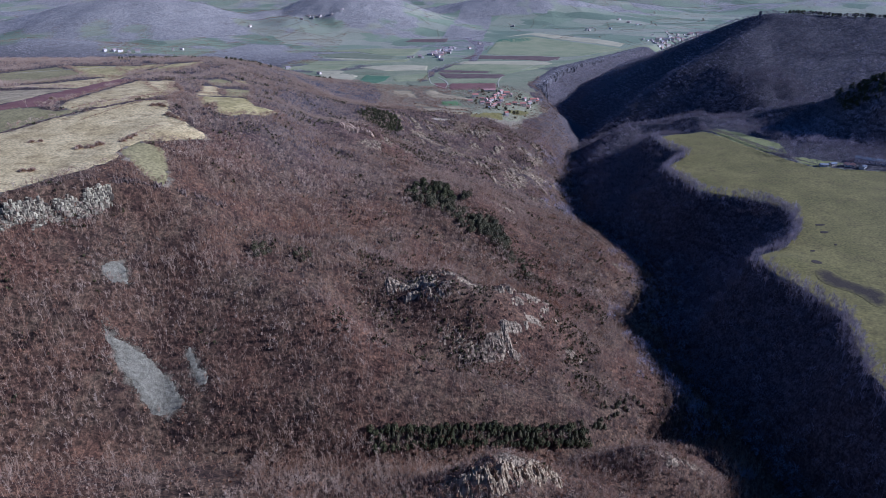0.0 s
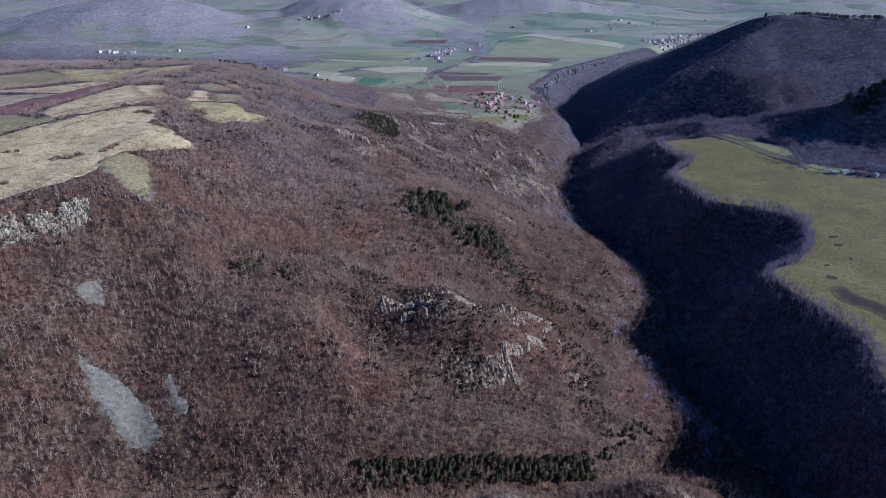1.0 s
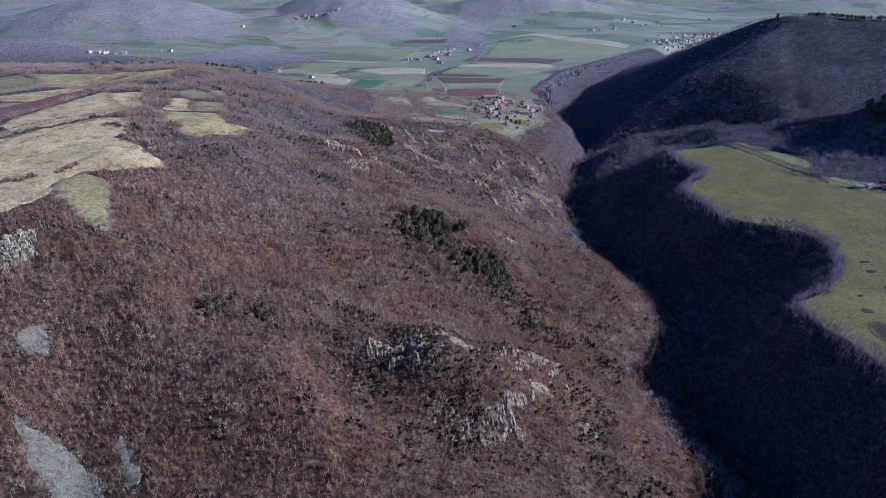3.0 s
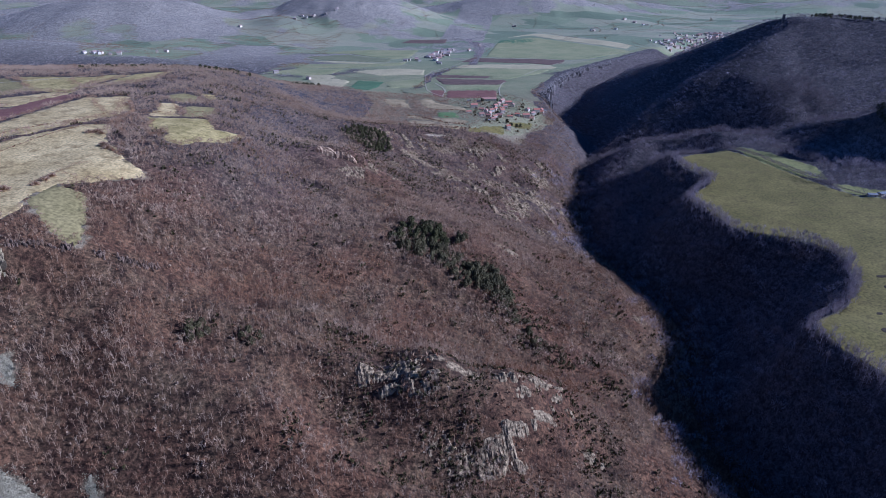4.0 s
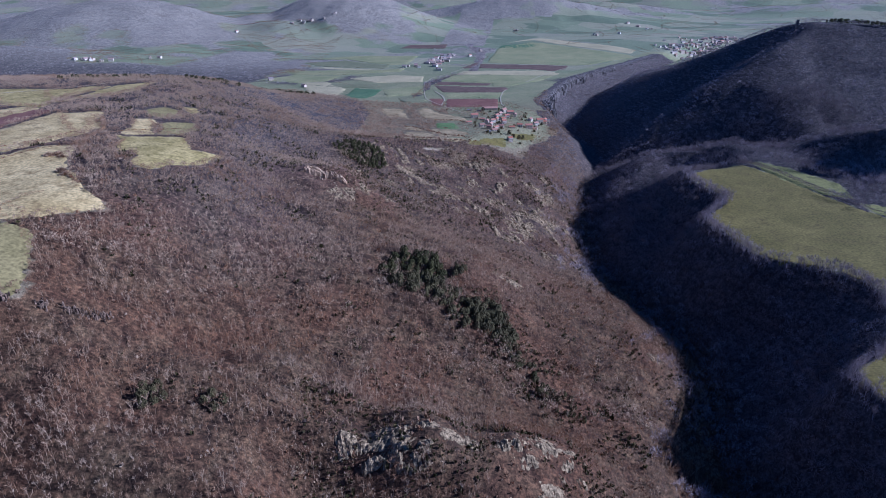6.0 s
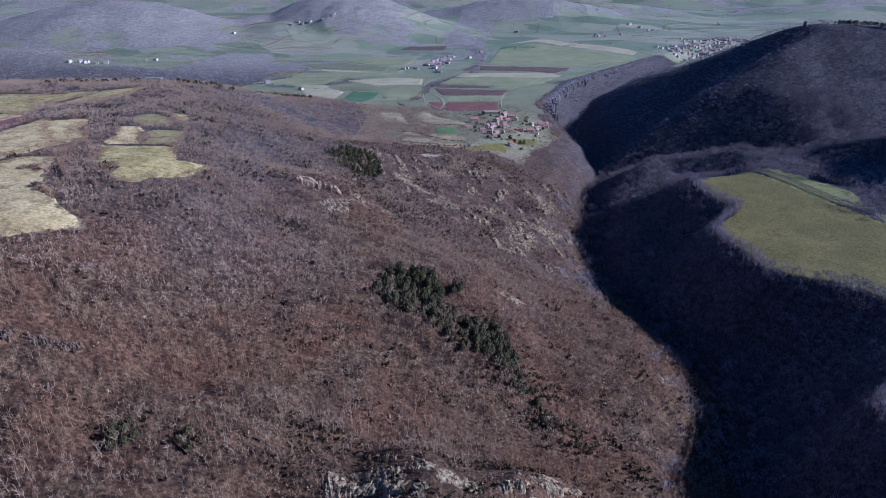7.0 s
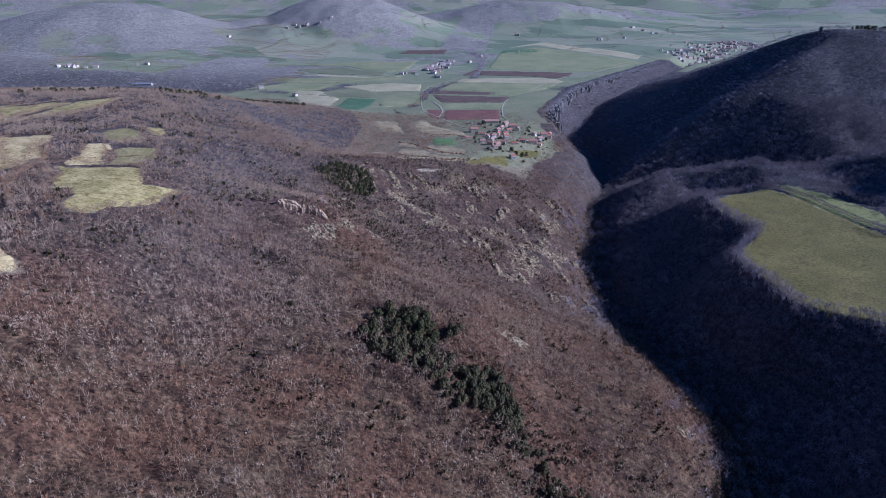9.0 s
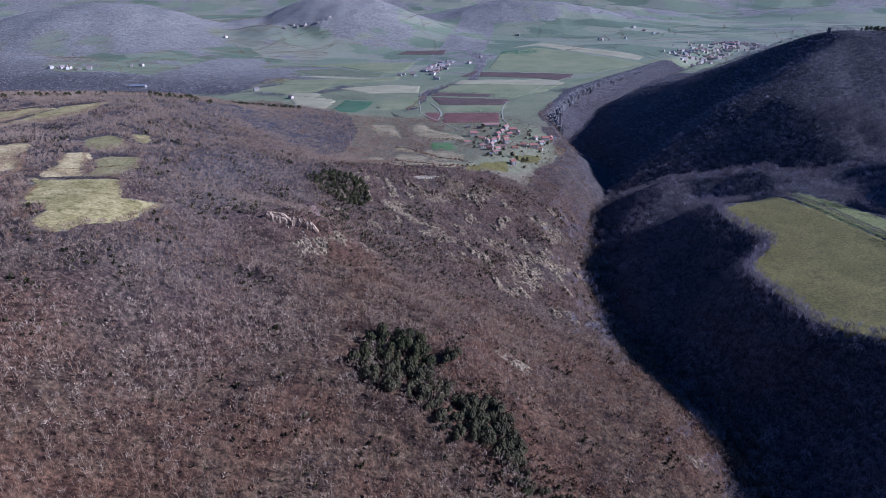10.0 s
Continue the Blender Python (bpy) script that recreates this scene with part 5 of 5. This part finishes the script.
    ns, nw = X.shape
    k = np.arange(ns * nw).reshape(ns, nw)
    a, b, c, d = k[:-1, :-1].ravel(), k[1:, :-1].ravel(), k[1:, 1:].ravel(), k[:-1, 1:].ravel()
    me = fill_mesh("crag", np.stack([X, Y, Z], -1).reshape(-1, 3), np.concatenate([np.stack([a, c, b], 1), np.stack([a, d, c], 1)]), material or CRAG_ROCK)
    tagged(new("crag", me), label, "rock")


GREY_LABEL = "weathered grey-brown crag breaking out of scrub"
for n, (count, size, wander, line) in enumerate((
        (90, 3.6, 5.5, [(-44, 446), (-28, 452), (-10, 447)]),
        (80, 3.4, 4.0, [(15, 455), (40, 457), (62, 463), (80, 474), (98, 478)]),
        (130, 4.4, 6.0, [(2, 412), (20, 406), (36, 408), (52, 416)]),
        (40, 3.2, 3.5, [(104, 438), (112, 434)]),
        (30, 3.0, 4.0, [(198, 648), (208, 654)]),
        (80, 3.6, 9.0, [(86, 925), (112, 940), (135, 950), (156, 966)]),
        (50, 3.4, 8.0, [(84, 860), (104, 880), (95, 905)]),
        (90, 3.8, 9.0, [(-40, 990), (-22, 965), (4, 940), (20, 928)]),
        (50, 3.6, 7.0, [(166, 1106), (184, 1118)]),
        (50, 3.2, 8.0, [(-98, 792), (-72, 815), (-50, 835)]),
        (40, 3.4, 6.0, [(146, 1018), (152, 1030)]),
        (60, 3.6, 10.0, [(50, 1080), (80, 1100), (88, 1120)]),
        (40, 4.0, 7.0, [(140, 1190), (150, 1204)]),
        (50, 3.6, 8.0, [(0, 1030), (30, 1060), (35, 1110)]),
        (30, 2.6, 5.0, [(60, 700), (84, 690)]),
        (24, 2.6, 5.0, [(-60, 436), (-66, 442)]),
        (60, 3.2, 6.5, [(0, 268), (24, 278), (44, 284), (64, 288)]),
        (60, 3.0, 5.0, [(128, 316), (150, 313), (168, 318)]),
        (30, 3.4, 5.0, [(225, 1390), (214, 1350)]))):
    outcrop(line, int(count * 0.6), size * 0.62, GREY_LABEL, CRAGS, 500 + n, wander, 0.35)
    crag(line, wander * 2.2, size * (0.8 if line[0][1] < 520 else 1.0), 540 + n)
def quarry_face(line, tall, back, seed):
    """A small cut face of ochre rock: upright, cracked, with a broken top that falls back into the hill."""
    pts_in = np.array(line, float)
    at = np.concatenate([[0], np.cumsum(np.linalg.norm(np.diff(pts_in, axis=0), axis=1))])
    s = np.arange(0, at[-1], 0.7)
    cx, cy = np.interp(s, at, pts_in[:, 0]), np.interp(s, at, pts_in[:, 1])
    w = np.arange(0, 15) / 14
    S, W = np.meshgrid(s, w, indexing="ij")
    ends = np.clip(np.minimum(S, at[-1] - S) / 9 + 0.25 + 0.3 * rough(S, W, 5, seed, 2), 0, 1)
    up = np.interp(W, [0, 0.12, 0.75, 0.85, 1], [-2.0, 0.5, 1.0, 0.75, -2.0])
    deep = np.interp(W, [0, 0.12, 0.75, 1], [0, 0.6, 2.6, back])
    wall = tall * (0.8 + 0.3 * rough(S, W * 0, 8, seed + 1, 3)) * ends
    rug = 0.6 * rough(S, W * 6, 3.2, seed + 2, 3) + 0.5 * lattice(np.floor(S / 1.6).astype(np.int64), np.floor(W * 7).astype(np.int64), seed)
    X, Y = cx[:, None] + 0.35 * rug, cy[:, None] + deep - rug
    Z = ground_z(cx, cy)[:, None] + np.where(up > 0, up * wall, up)
    Z = np.where(W > 0.9, ground_z(X, Y) - 1.0, Z)
    ns, nw = X.shape
    k = np.arange(ns * nw).reshape(ns, nw)
    a, b, c, d = k[:-1, :-1].ravel(), k[1:, :-1].ravel(), k[1:, 1:].ravel(), k[:-1, 1:].ravel()
    me = fill_mesh("quarry_face", np.stack([X, Y, Z], -1).reshape(-1, 3), np.concatenate([np.stack([a, b, c], 1), np.stack([a, c, d], 1)]), OCHRE_FACE)
    tagged(new("quarry_face", me), "pale ochre cut rock face above the scrub", "rock")


quarry_face([(-138, 812), (-128, 813), (-112, 815), (-98, 815), (-90, 814)], 10.5, 9.0, 535)
outcrop([(-136, 809), (-120, 811), (-103, 810), (-92, 808)], 30, 1.8, "broken ochre blocks under the quarry face", OCHRE, 530, 2.0)
CLIFF_EDGE = [(-350, 405), (-330, 414), (-310, 424), (-290, 437), (-274, 448), (-258, 462)]
DARK_EDGE = [(-255, 467), (-240, 477), (-222, 484), (-203, 491), (-185, 500)]
crag([p[:2] for p in SPUR], 14.0, 6.2, 582, SPUR_ROCK, "pale ochre crag on the near spur", 0.9, -0.02, 7.0)
rock_dice = random.Random(61)
crag_spots = [p for p in ((rock_dice.uniform(-110, 200), rock_dice.uniform(840, 1130)) for _ in range(700)) if rocky(*np.array(p).reshape(2, 1))[0] and p[1] + 0.2 * p[0] < 1100][:110]
for n, (x, y) in enumerate(crag_spots):
    u, v = rock_dice.uniform(2, 6), rock_dice.uniform(5, 12)
    crag([(x + u, y - v), (x, y), (x - u, y + v)], rock_dice.uniform(4.5, 8.5), rock_dice.uniform(3.0, 6.0), 900 + n)
nose_spots = [p for p in ((rock_dice.uniform(-60, 125), rock_dice.uniform(400, 500)) for _ in range(120)) if rocky(*np.array(p).reshape(2, 1))[0]][:22]
for n, (x, y) in enumerate(nose_spots):
    crag([(x - 7, y - 2), (x, y), (x + 7, y + 3)], rock_dice.uniform(4, 6.5), rock_dice.uniform(2.2, 3.8), 700 + n)

def column_band(name, label, material, places, girth, tall, seed, rim=None):
    """Upright broken columns, joined, at places (x, y) of a cliff."""
    rng = np.random.default_rng(seed)
    vs, ts, n = [], [], 0
    for x, y in places:
        r, z, h = rng.uniform(*girth), float(ground_z(x, y)), rng.uniform(*tall)
        h = h if rim is None else max(1.0, rim(y) - z - rng.uniform(0, 1) ** 1.5 * 20 - 4 * (1 + float(rough(y, 0.0, 40, 84, 2))))
        a = rng.uniform(0, 1.2) + np.arange(5) * 1.2566
        low = np.stack([x + r * 1.15 * np.cos(a), y + r * 1.15 * np.sin(a), np.full(5, z - 8)], 1)
        top = np.stack([x + r * 0.97 * np.cos(a), y + r * 0.97 * np.sin(a), z + h * rng.uniform(0.5, 1.0, 5)], 1)
        vs.append(np.vstack([low, top, [[x, y, z + h]]]))
        for i in range(5):
            j = (i + 1) % 5
            ts += [(n + i, n + j, n + 5 + j), (n + i, n + 5 + j, n + 5 + i), (n + 5 + i, n + 5 + j, n + 10)]
        n += 11
    tagged(new(name, fill_mesh(name, np.vstack(vs), ts, material)), label, "cliff", kind="stuff")


cliff_dice = np.random.default_rng(88)
gorge_places = []
for y in np.arange(1500, 2560, 1.25):
    for _ in range(4):
        yy = y + cliff_dice.uniform(-2, 2)
        bay = 1.0 + 0.9 * float(rough(yy, 0.0, 70, 87, 3)) + 0.5 * float(rough(yy, 3.0, 18, 86, 2))
        if bay > 0.45:
            gorge_places.append((float(river_x(yy)) - (84 - 15 * cliff_dice.random() * bay + 3 * float(rough(yy, 9.0, 25, 85, 2))) / 0.95, yy))
column_band("far_cliff", "grey columned cliff below the edge of the plain", GORGE_ROCK, gorge_places, (1.4, 3.8), (1.0, 11.0), 89, lambda y: float(ground_z(float(river_x(y)) - 98, y)))
cliff_places, dark_places = [], []
for x, y in line_places(CLIFF_EDGE, 0.05, 0.6, 90):
    down = abs(cliff_dice.normal(0, 0.5)) * np.interp(x, [-350, -310, -258], [17, 13, 3]) - 1.0
    x, y = x + 0.5 * down, y - 0.87 * down
    if rough(x, y, 7, 96, 2) > -0.45 + 0.04 * down:
        cliff_places.append((x, y))
column_band("cliff_columns", "pale lichened basalt cliff of jagged upright blocks", CLIFF_BLOCK, cliff_places, (0.7, 1.7), (0.1, 1.0), 91)
for x, y in line_places(DARK_EDGE, 0.16, 1.6, 97):
    if rough(x, y, 8, 99, 2) > -0.35:
        dark_places.append((x, y))
column_band("dark_cliff_columns", "low basalt band under the wood edge, shade darkened into its blocks", SHADE_TONED_BLOCK, dark_places, (0.25, 0.7), (0.4, 3.0), 98)


def scree(poly, label, seed):
    """A bare stone run: a bed with loose stones on it."""
    rng = np.random.default_rng(seed)
    drape("scree", SCREE_STONE, label, poly, 0.3, 3.0, 2, 4.5)
    pts = np.array(inside_places(poly, 1.05, seed, 0.8))
    pts = np.concatenate([pts, np.array(line_places(poly + poly[:1], 0.25, 2.2, seed))])
    kinds = []
    for k in range(6):
        p = rng.normal(0, 0.5, (4, 3))
        kinds.append((np.vstack([p * (1, 1, 0.7), [[0, 0, 0.6]]]), np.array([(0, 1, 4), (1, 2, 4), (2, 3, 4), (3, 0, 4)]), np.zeros(5, bool)))
    n = len(pts)
    plant("scree_stones", SCREE_STONE, "loose grey blocks on the stone run", kinds, pts[:, 0], pts[:, 1], rng.uniform(0.3, 0.85, n), np.full(n, 0.5), rng, -0.3, "stones")


for n, run in enumerate(SCREES):
    scree(run, "bare grey stone run among the trees", 600 + n)


# ---- tracks and river ----
for line, width, label in (
        ([(135, 1548), (140, 1640), (154, 1731), (166, 1769)], 3.5, "pale gravel track past the ploughed field"),
        ([(58, 1417), (33, 1470), (-15, 1580), (-31, 1626), (-40, 1779), (-41, 1907), (-22, 1994), (39, 2103), (73, 2196)], 2.6, "country road across the plain"),
        ([(-126, 2156), (-76, 2368), (-43, 2482)], 4, "pale road into the far village"),
        ([(227, 1894), (278, 2009), (332, 2106), (387, 2193), (520, 2300)], 3.5, "pale track along the cliff edge"),
        ([(6, 1535), (13, 1607), (6, 1677), (-13, 1754)], 4, "dirt track between two red fields"),
        ([(-164, 1463), (-139, 1345), (-121, 1229), (-86, 1105), (-51, 1095)], 1.8, "reddish dirt track beside the terraces"),
        ([(-640, 960), (-540, 1030), (-490, 1075), (-468, 1120), (-450, 1180)], 4, "farm track along the plateau fields"),
        ([(62, 1390), (90, 1380), (118, 1400), (132, 1440), (140, 1500), (135, 1548)], 3, "narrow village street"),
        ([(100, 1372), (130, 1345), (160, 1350), (200, 1392)], 3, "narrow lane through the hamlet")):
    ribbon("track", RUST_EARTH if width < 2.5 else TRACK, label, line, width * 0.7, 0.9 if line[0][1] > 1300 else 0.5)


def river():
    y = np.arange(100, 2700, 6.0)
    x = river_x(y)
    rows = [np.stack([x - 4, y, river_z(y) + 0.9], 1), np.stack([x + 4, y, river_z(y) + 0.9], 1)]
    n = len(y)
    i = np.arange(n - 1)
    tris = np.concatenate([np.stack([i, i + n, i + n + 1], 1), np.stack([i, i + n + 1, i + 1], 1)])
    tagged(new("water", fill_mesh("water", np.vstack(rows), tris, WATER)), "narrow dark river in the shaded gorge", "river", kind="structure")


river()


# ---- houses ----
def box_bm(bm, x0, x1, y0, y1, z0, z1):
    v = [bm.verts.new(p) for p in ((x0, y0, z0), (x1, y0, z0), (x1, y1, z0), (x0, y1, z0), (x0, y0, z1), (x1, y0, z1), (x1, y1, z1), (x0, y1, z1))]
    for f in ((3, 2, 1, 0), (4, 5, 6, 7), (0, 1, 5, 4), (1, 2, 6, 5), (2, 3, 7, 6), (3, 0, 4, 7)):
        bm.faces.new([v[i] for i in f])


def house_kind(length, width, wall, rise, storeys, bays, roof_material=None, chimney=True, wall_material=None, doors=1):
    """Builds the meshes of one kind of house; returns a function that sets one up."""
    x, y = length / 2, width / 2
    bm = bmesh.new()
    pts = [(-y, -2.5), (y, -2.5), (y, wall), (0, wall + rise), (-y, wall)]
    a, b = [bm.verts.new((-x, u, z)) for u, z in pts], [bm.verts.new((x, u, z)) for u, z in pts]
    bm.faces.new(a), bm.faces.new(b[::-1])
    for i in range(5):
        bm.faces.new([a[i], b[i], b[(i + 1) % 5], a[(i + 1) % 5]][::-1])
    bmesh.ops.recalc_face_normals(bm, faces=bm.faces[:])
    walls = bm_mesh("wall", bm, wall_material or PLASTER)
    bm = bmesh.new()
    o, t = 0.45, 0.25
    k = rise / y
    for s in (-1, 1):
        lo, hi = (s * (y + o), wall - o * k + 0.05), (0, wall + rise + 0.05)
        v = [bm.verts.new(p) for e in (-x - o, x + o) for p in ((e, lo[0], lo[1]), (e, hi[0], hi[1]), (e, hi[0], hi[1] + t), (e, lo[0], lo[1] + t))]
        for f in ((0, 1, 2, 3), (7, 6, 5, 4), (0, 4, 5, 1), (1, 5, 6, 2), (2, 6, 7, 3), (3, 7, 4, 0)):
            bm.faces.new([v[i] for i in f])
    bmesh.ops.recalc_face_normals(bm, faces=bm.faces[:])
    roof = bm_mesh("roof", bm, roof_material or TILES)
    bm = bmesh.new()
    box_bm(bm, -0.5, 0.5, -0.06, 0.06, -0.7, 0.7)
    pane = bm_mesh("window", bm, WINDOW_DARK)
    bm = bmesh.new()
    box_bm(bm, -0.28, 0.28, -0.05, 0.05, -0.75, 0.75)
    leaf = bm_mesh("shutter", bm, SHUTTER)
    bm = bmesh.new()
    box_bm(bm, -0.6, 0.6, -0.06, 0.06, 0, 2.1)
    door = bm_mesh("door", bm, SHUTTER)
    bm = bmesh.new()
    box_bm(bm, -0.4, 0.4, -0.35, 0.35, -0.8, 1.4)
    box_bm(bm, -0.5, 0.5, -0.45, 0.45, 1.4, 1.55)
    stack = bm_mesh("chimney", bm, PLASTER)

    def make(px, py, turn, label, group, category="house", name="house", scale=1.0):
        r = radians(turn)
        corners = [(px + c * x * math.cos(r) - d * y * math.sin(r), py + c * x * math.sin(r) + d * y * math.cos(r)) for c in (-1, 1) for d in (-1, 1)]
        low = min(float(ground_z(u, v)) for u, v in corners)
        high_ = max(float(ground_z(u, v)) for u, v in corners)
        ob = tagged(new(name), label, category, group)
        ob.matrix_basis = pose(px, py, 0.5 * low + 0.5 * high_, 0, 0, turn) @ Matrix.Diagonal((scale, scale, scale, 1))
        part("wall", walls, ob)
        part("roof", roof, ob)
        if chimney:
            part("chimney", stack, ob, at=pose(x * 0.45, 0.6, wall + rise - 0.3))
        for side in (-1, 1):
            for s in range(storeys):
                for i in range(bays):
                    u = -x + length * (i + 0.5) / bays
                    if doors and s == 0 and i == bays // 2:
                        part("door", door, ob, at=pose(u, side * y, 0.05))
                        continue
                    w = part("window", pane, ob, at=pose(u, side * y, 1.5 + 2.7 * s))
                    if storeys > 1 and bays < 4:
                        for e in (-1, 1):
                            part("shutter", leaf, w, at=pose(e * 0.8, side * 0.03, 0))
        return ob
    return make


COTTAGE = house_kind(11, 7.5, 5.6, 2.0, 2, 3)
BIG_HOUSE = house_kind(15, 9, 7.6, 2.5, 2, 4)
LOW_HOUSE = house_kind(12, 7, 3.2, 1.7, 1, 3)
TALL_HOUSE = house_kind(9, 8, 7.8, 2.0, 2, 3)
BARN = house_kind(30, 11, 4.6, 2.2, 1, 5, None, False)
SHED = house_kind(10, 6, 2.8, 1.0, 1, 2, SLATE, False)
LONG_SHED = house_kind(42, 13, 4.5, 2.2, 1, 6, SLATE, False)
FAR_HOUSE = house_kind(13, 9, 6.0, 2.4, 1, 2, FAR_TILES, False, None, 0)
FAR_BLOCK = house_kind(20, 10, 8.0, 2.6, 1, 3, FAR_TILES, False, None, 0)
KINDS = {"c": COTTAGE, "b": BIG_HOUSE, "l": LOW_HOUSE, "t": TALL_HOUSE, "s": SHED}
LABELS = {"c": "two-storey stone village house with red tile roof", "b": "large plastered village house with red tile roof", "l": "low whitewashed village house with tile roof",
          "t": "tall narrow pale house with tile roof", "s": "small grey-roofed shed beside the village"}
BARN(105, 1471, 4, "long farm barn with bright red tile roof", "village houses", "barn", "barn")
for kind, x, y, turn in (("b", 70, 1388, 10), ("l", 84, 1366, -12), ("c", 113, 1393, 48), ("c", 121, 1412, 52), ("b", 130, 1440, 55), ("b", 141, 1418, 8), ("c", 149, 1404, 80), ("t", 122, 1336, 20),
                         ("t", 90, 1328, 75), ("c", 102, 1345, 30), ("c", 80, 1298, 15), ("c", 92, 1282, -20), ("l", 104, 1290, 40), ("c", 114, 1300, -10), ("l", 100, 1266, 20), ("s", 88, 1250, 0),
                         ("c", 152, 1340, -8), ("b", 170, 1348, 5), ("l", 182, 1356, -20), ("c", 187, 1378, 30), ("b", 198, 1404, 12), ("c", 211, 1424, 70), ("c", 208, 1408, -15), ("c", 178, 1392, 60),
                         ("l", 57, 1336, 15), ("t", 124, 1236, 25), ("s", 218, 1432, 10), ("s", 63, 1464, 5), ("s", 82, 1452, 0), ("c", 96, 1312, 65), ("c", 132, 1390, 20), ("l", 124, 1372, 35), ("c", 110, 1360, 70), ("l", 135, 1318, 10)):
    KINDS[kind](x, y, turn, LABELS[kind], "village houses", scale=0.86)
dice = random.Random(9)
for x, y in ((-43, 2305), (-34, 2342), (-20, 2305), (-12, 2342), (-2, 2367), (9, 2395), (20, 2437), (29, 2479), (41, 2534), (16, 2368), (4, 2316), (-8, 2279), (-31, 2394), (-17, 2423), (-5, 2467), (10, 2508), (23, 2550),
             (-17, 2230), (-107, 2212), (-98, 2236), (-88, 2238), (-78, 2227), (-64, 2217), (-9, 2162), (149, 2640), (93, 2485)):
    for _ in range(3 if -50 < x < 50 else 1):
        FAR_HOUSE(x + dice.uniform(-9, 9), y + dice.uniform(-16, 16), dice.uniform(-30, 60), "pale plastered house with red roof in the far village", "far village houses", scale=dice.uniform(0.65, 1.0))
for _ in range(150):
    f, g = dice.random(), dice.gauss(0, 1)
    x, y = 850 + 430 * f + 40 * g * 0.6, 2700 + 360 * f - 55 * g
    dice.choice((FAR_HOUSE, FAR_HOUSE, FAR_BLOCK))(x, y, dice.uniform(-30, 60), "pale town house with reddish roof", "distant town houses", scale=dice.uniform(0.6, 1.0))
for x, y, n in ((-1129, 2194, 1), (-1112, 2203, 2), (-1095, 2209, 2), (-1078, 2214, 2), (-1055, 2214, 2), (-1033, 2212, 1), (-935, 2302, 1), (-922, 2320, 1), (-638, 3019, 2), (-600, 3056, 3), (-560, 3060, 3), (-509, 3062, 2), (-466, 3088, 2),
                (-820, 2844, 1), (-473, 1950, 1), (-346, 1850, 1), (917, 3501, 3), (957, 3446, 2), (985, 3360, 3), (811, 3189, 1), (682, 3162, 2), (345, 3324, 2)):
    for _ in range(n):
        FAR_HOUSE(x + dice.uniform(-12, 12), y + dice.uniform(-12, 12), dice.uniform(0, 180), "lone pale country house with tile roof", "scattered country houses", scale=dice.uniform(0.7, 1.1))
LONG_SHED(-802, 2016, 5, "long low white-walled farm shed", "farm sheds", "shed", "farm_shed")
LONG_SHED(585, 828, -35, "long grey-roofed cattle shed at the meadow farm", "farm sheds", "shed", "farm_shed")
for kind, x, y, turn in (("l", 548, 818, -30), ("s", 530, 826, 20), ("s", 517, 824, -10), ("s", 560, 808, 40)):
    KINDS[kind](x, y, turn, "low stone farm building beside the meadow", "meadow farm buildings", "farm building", "farm_building")


def tower(x, y):
    """The ruined square tower on the hilltop."""
    ob = tagged(new("tower"), "ruined square stone tower on the hilltop", "tower")
    ob.location = (x, y, float(ground_z(x, y)))
    bm = bmesh.new()
    outer = [(-2.2, -2.2), (2.2, -2.2), (2.2, 2.2), (-2.2, 2.2)]
    rings = [[bm.verts.new((u * s, v * s, z + (1.5 * (i % 2) if k == 1 else 0))) for i, (u, v) in enumerate(outer)] for k, (s, z) in enumerate(((1.0, -3), (0.85, 15), (0.6, 15), (0.6, 11)))]
    for p, q in zip(rings, rings[1:]):
        for i in range(4):
            bm.faces.new([p[i], p[(i + 1) % 4], q[(i + 1) % 4], q[i]])
    bm.faces.new(rings[-1])
    bmesh.ops.recalc_face_normals(bm, faces=bm.faces[:])
    part("shaft", bm_mesh("shaft", bm, STONEWORK), ob)
    bm = bmesh.new()
    box_bm(bm, -0.4, 0.4, -2.12, -1.9, 8, 10)
    part("window", bm_mesh("window", bm, WINDOW_DARK), ob)


tower(708, 1500)
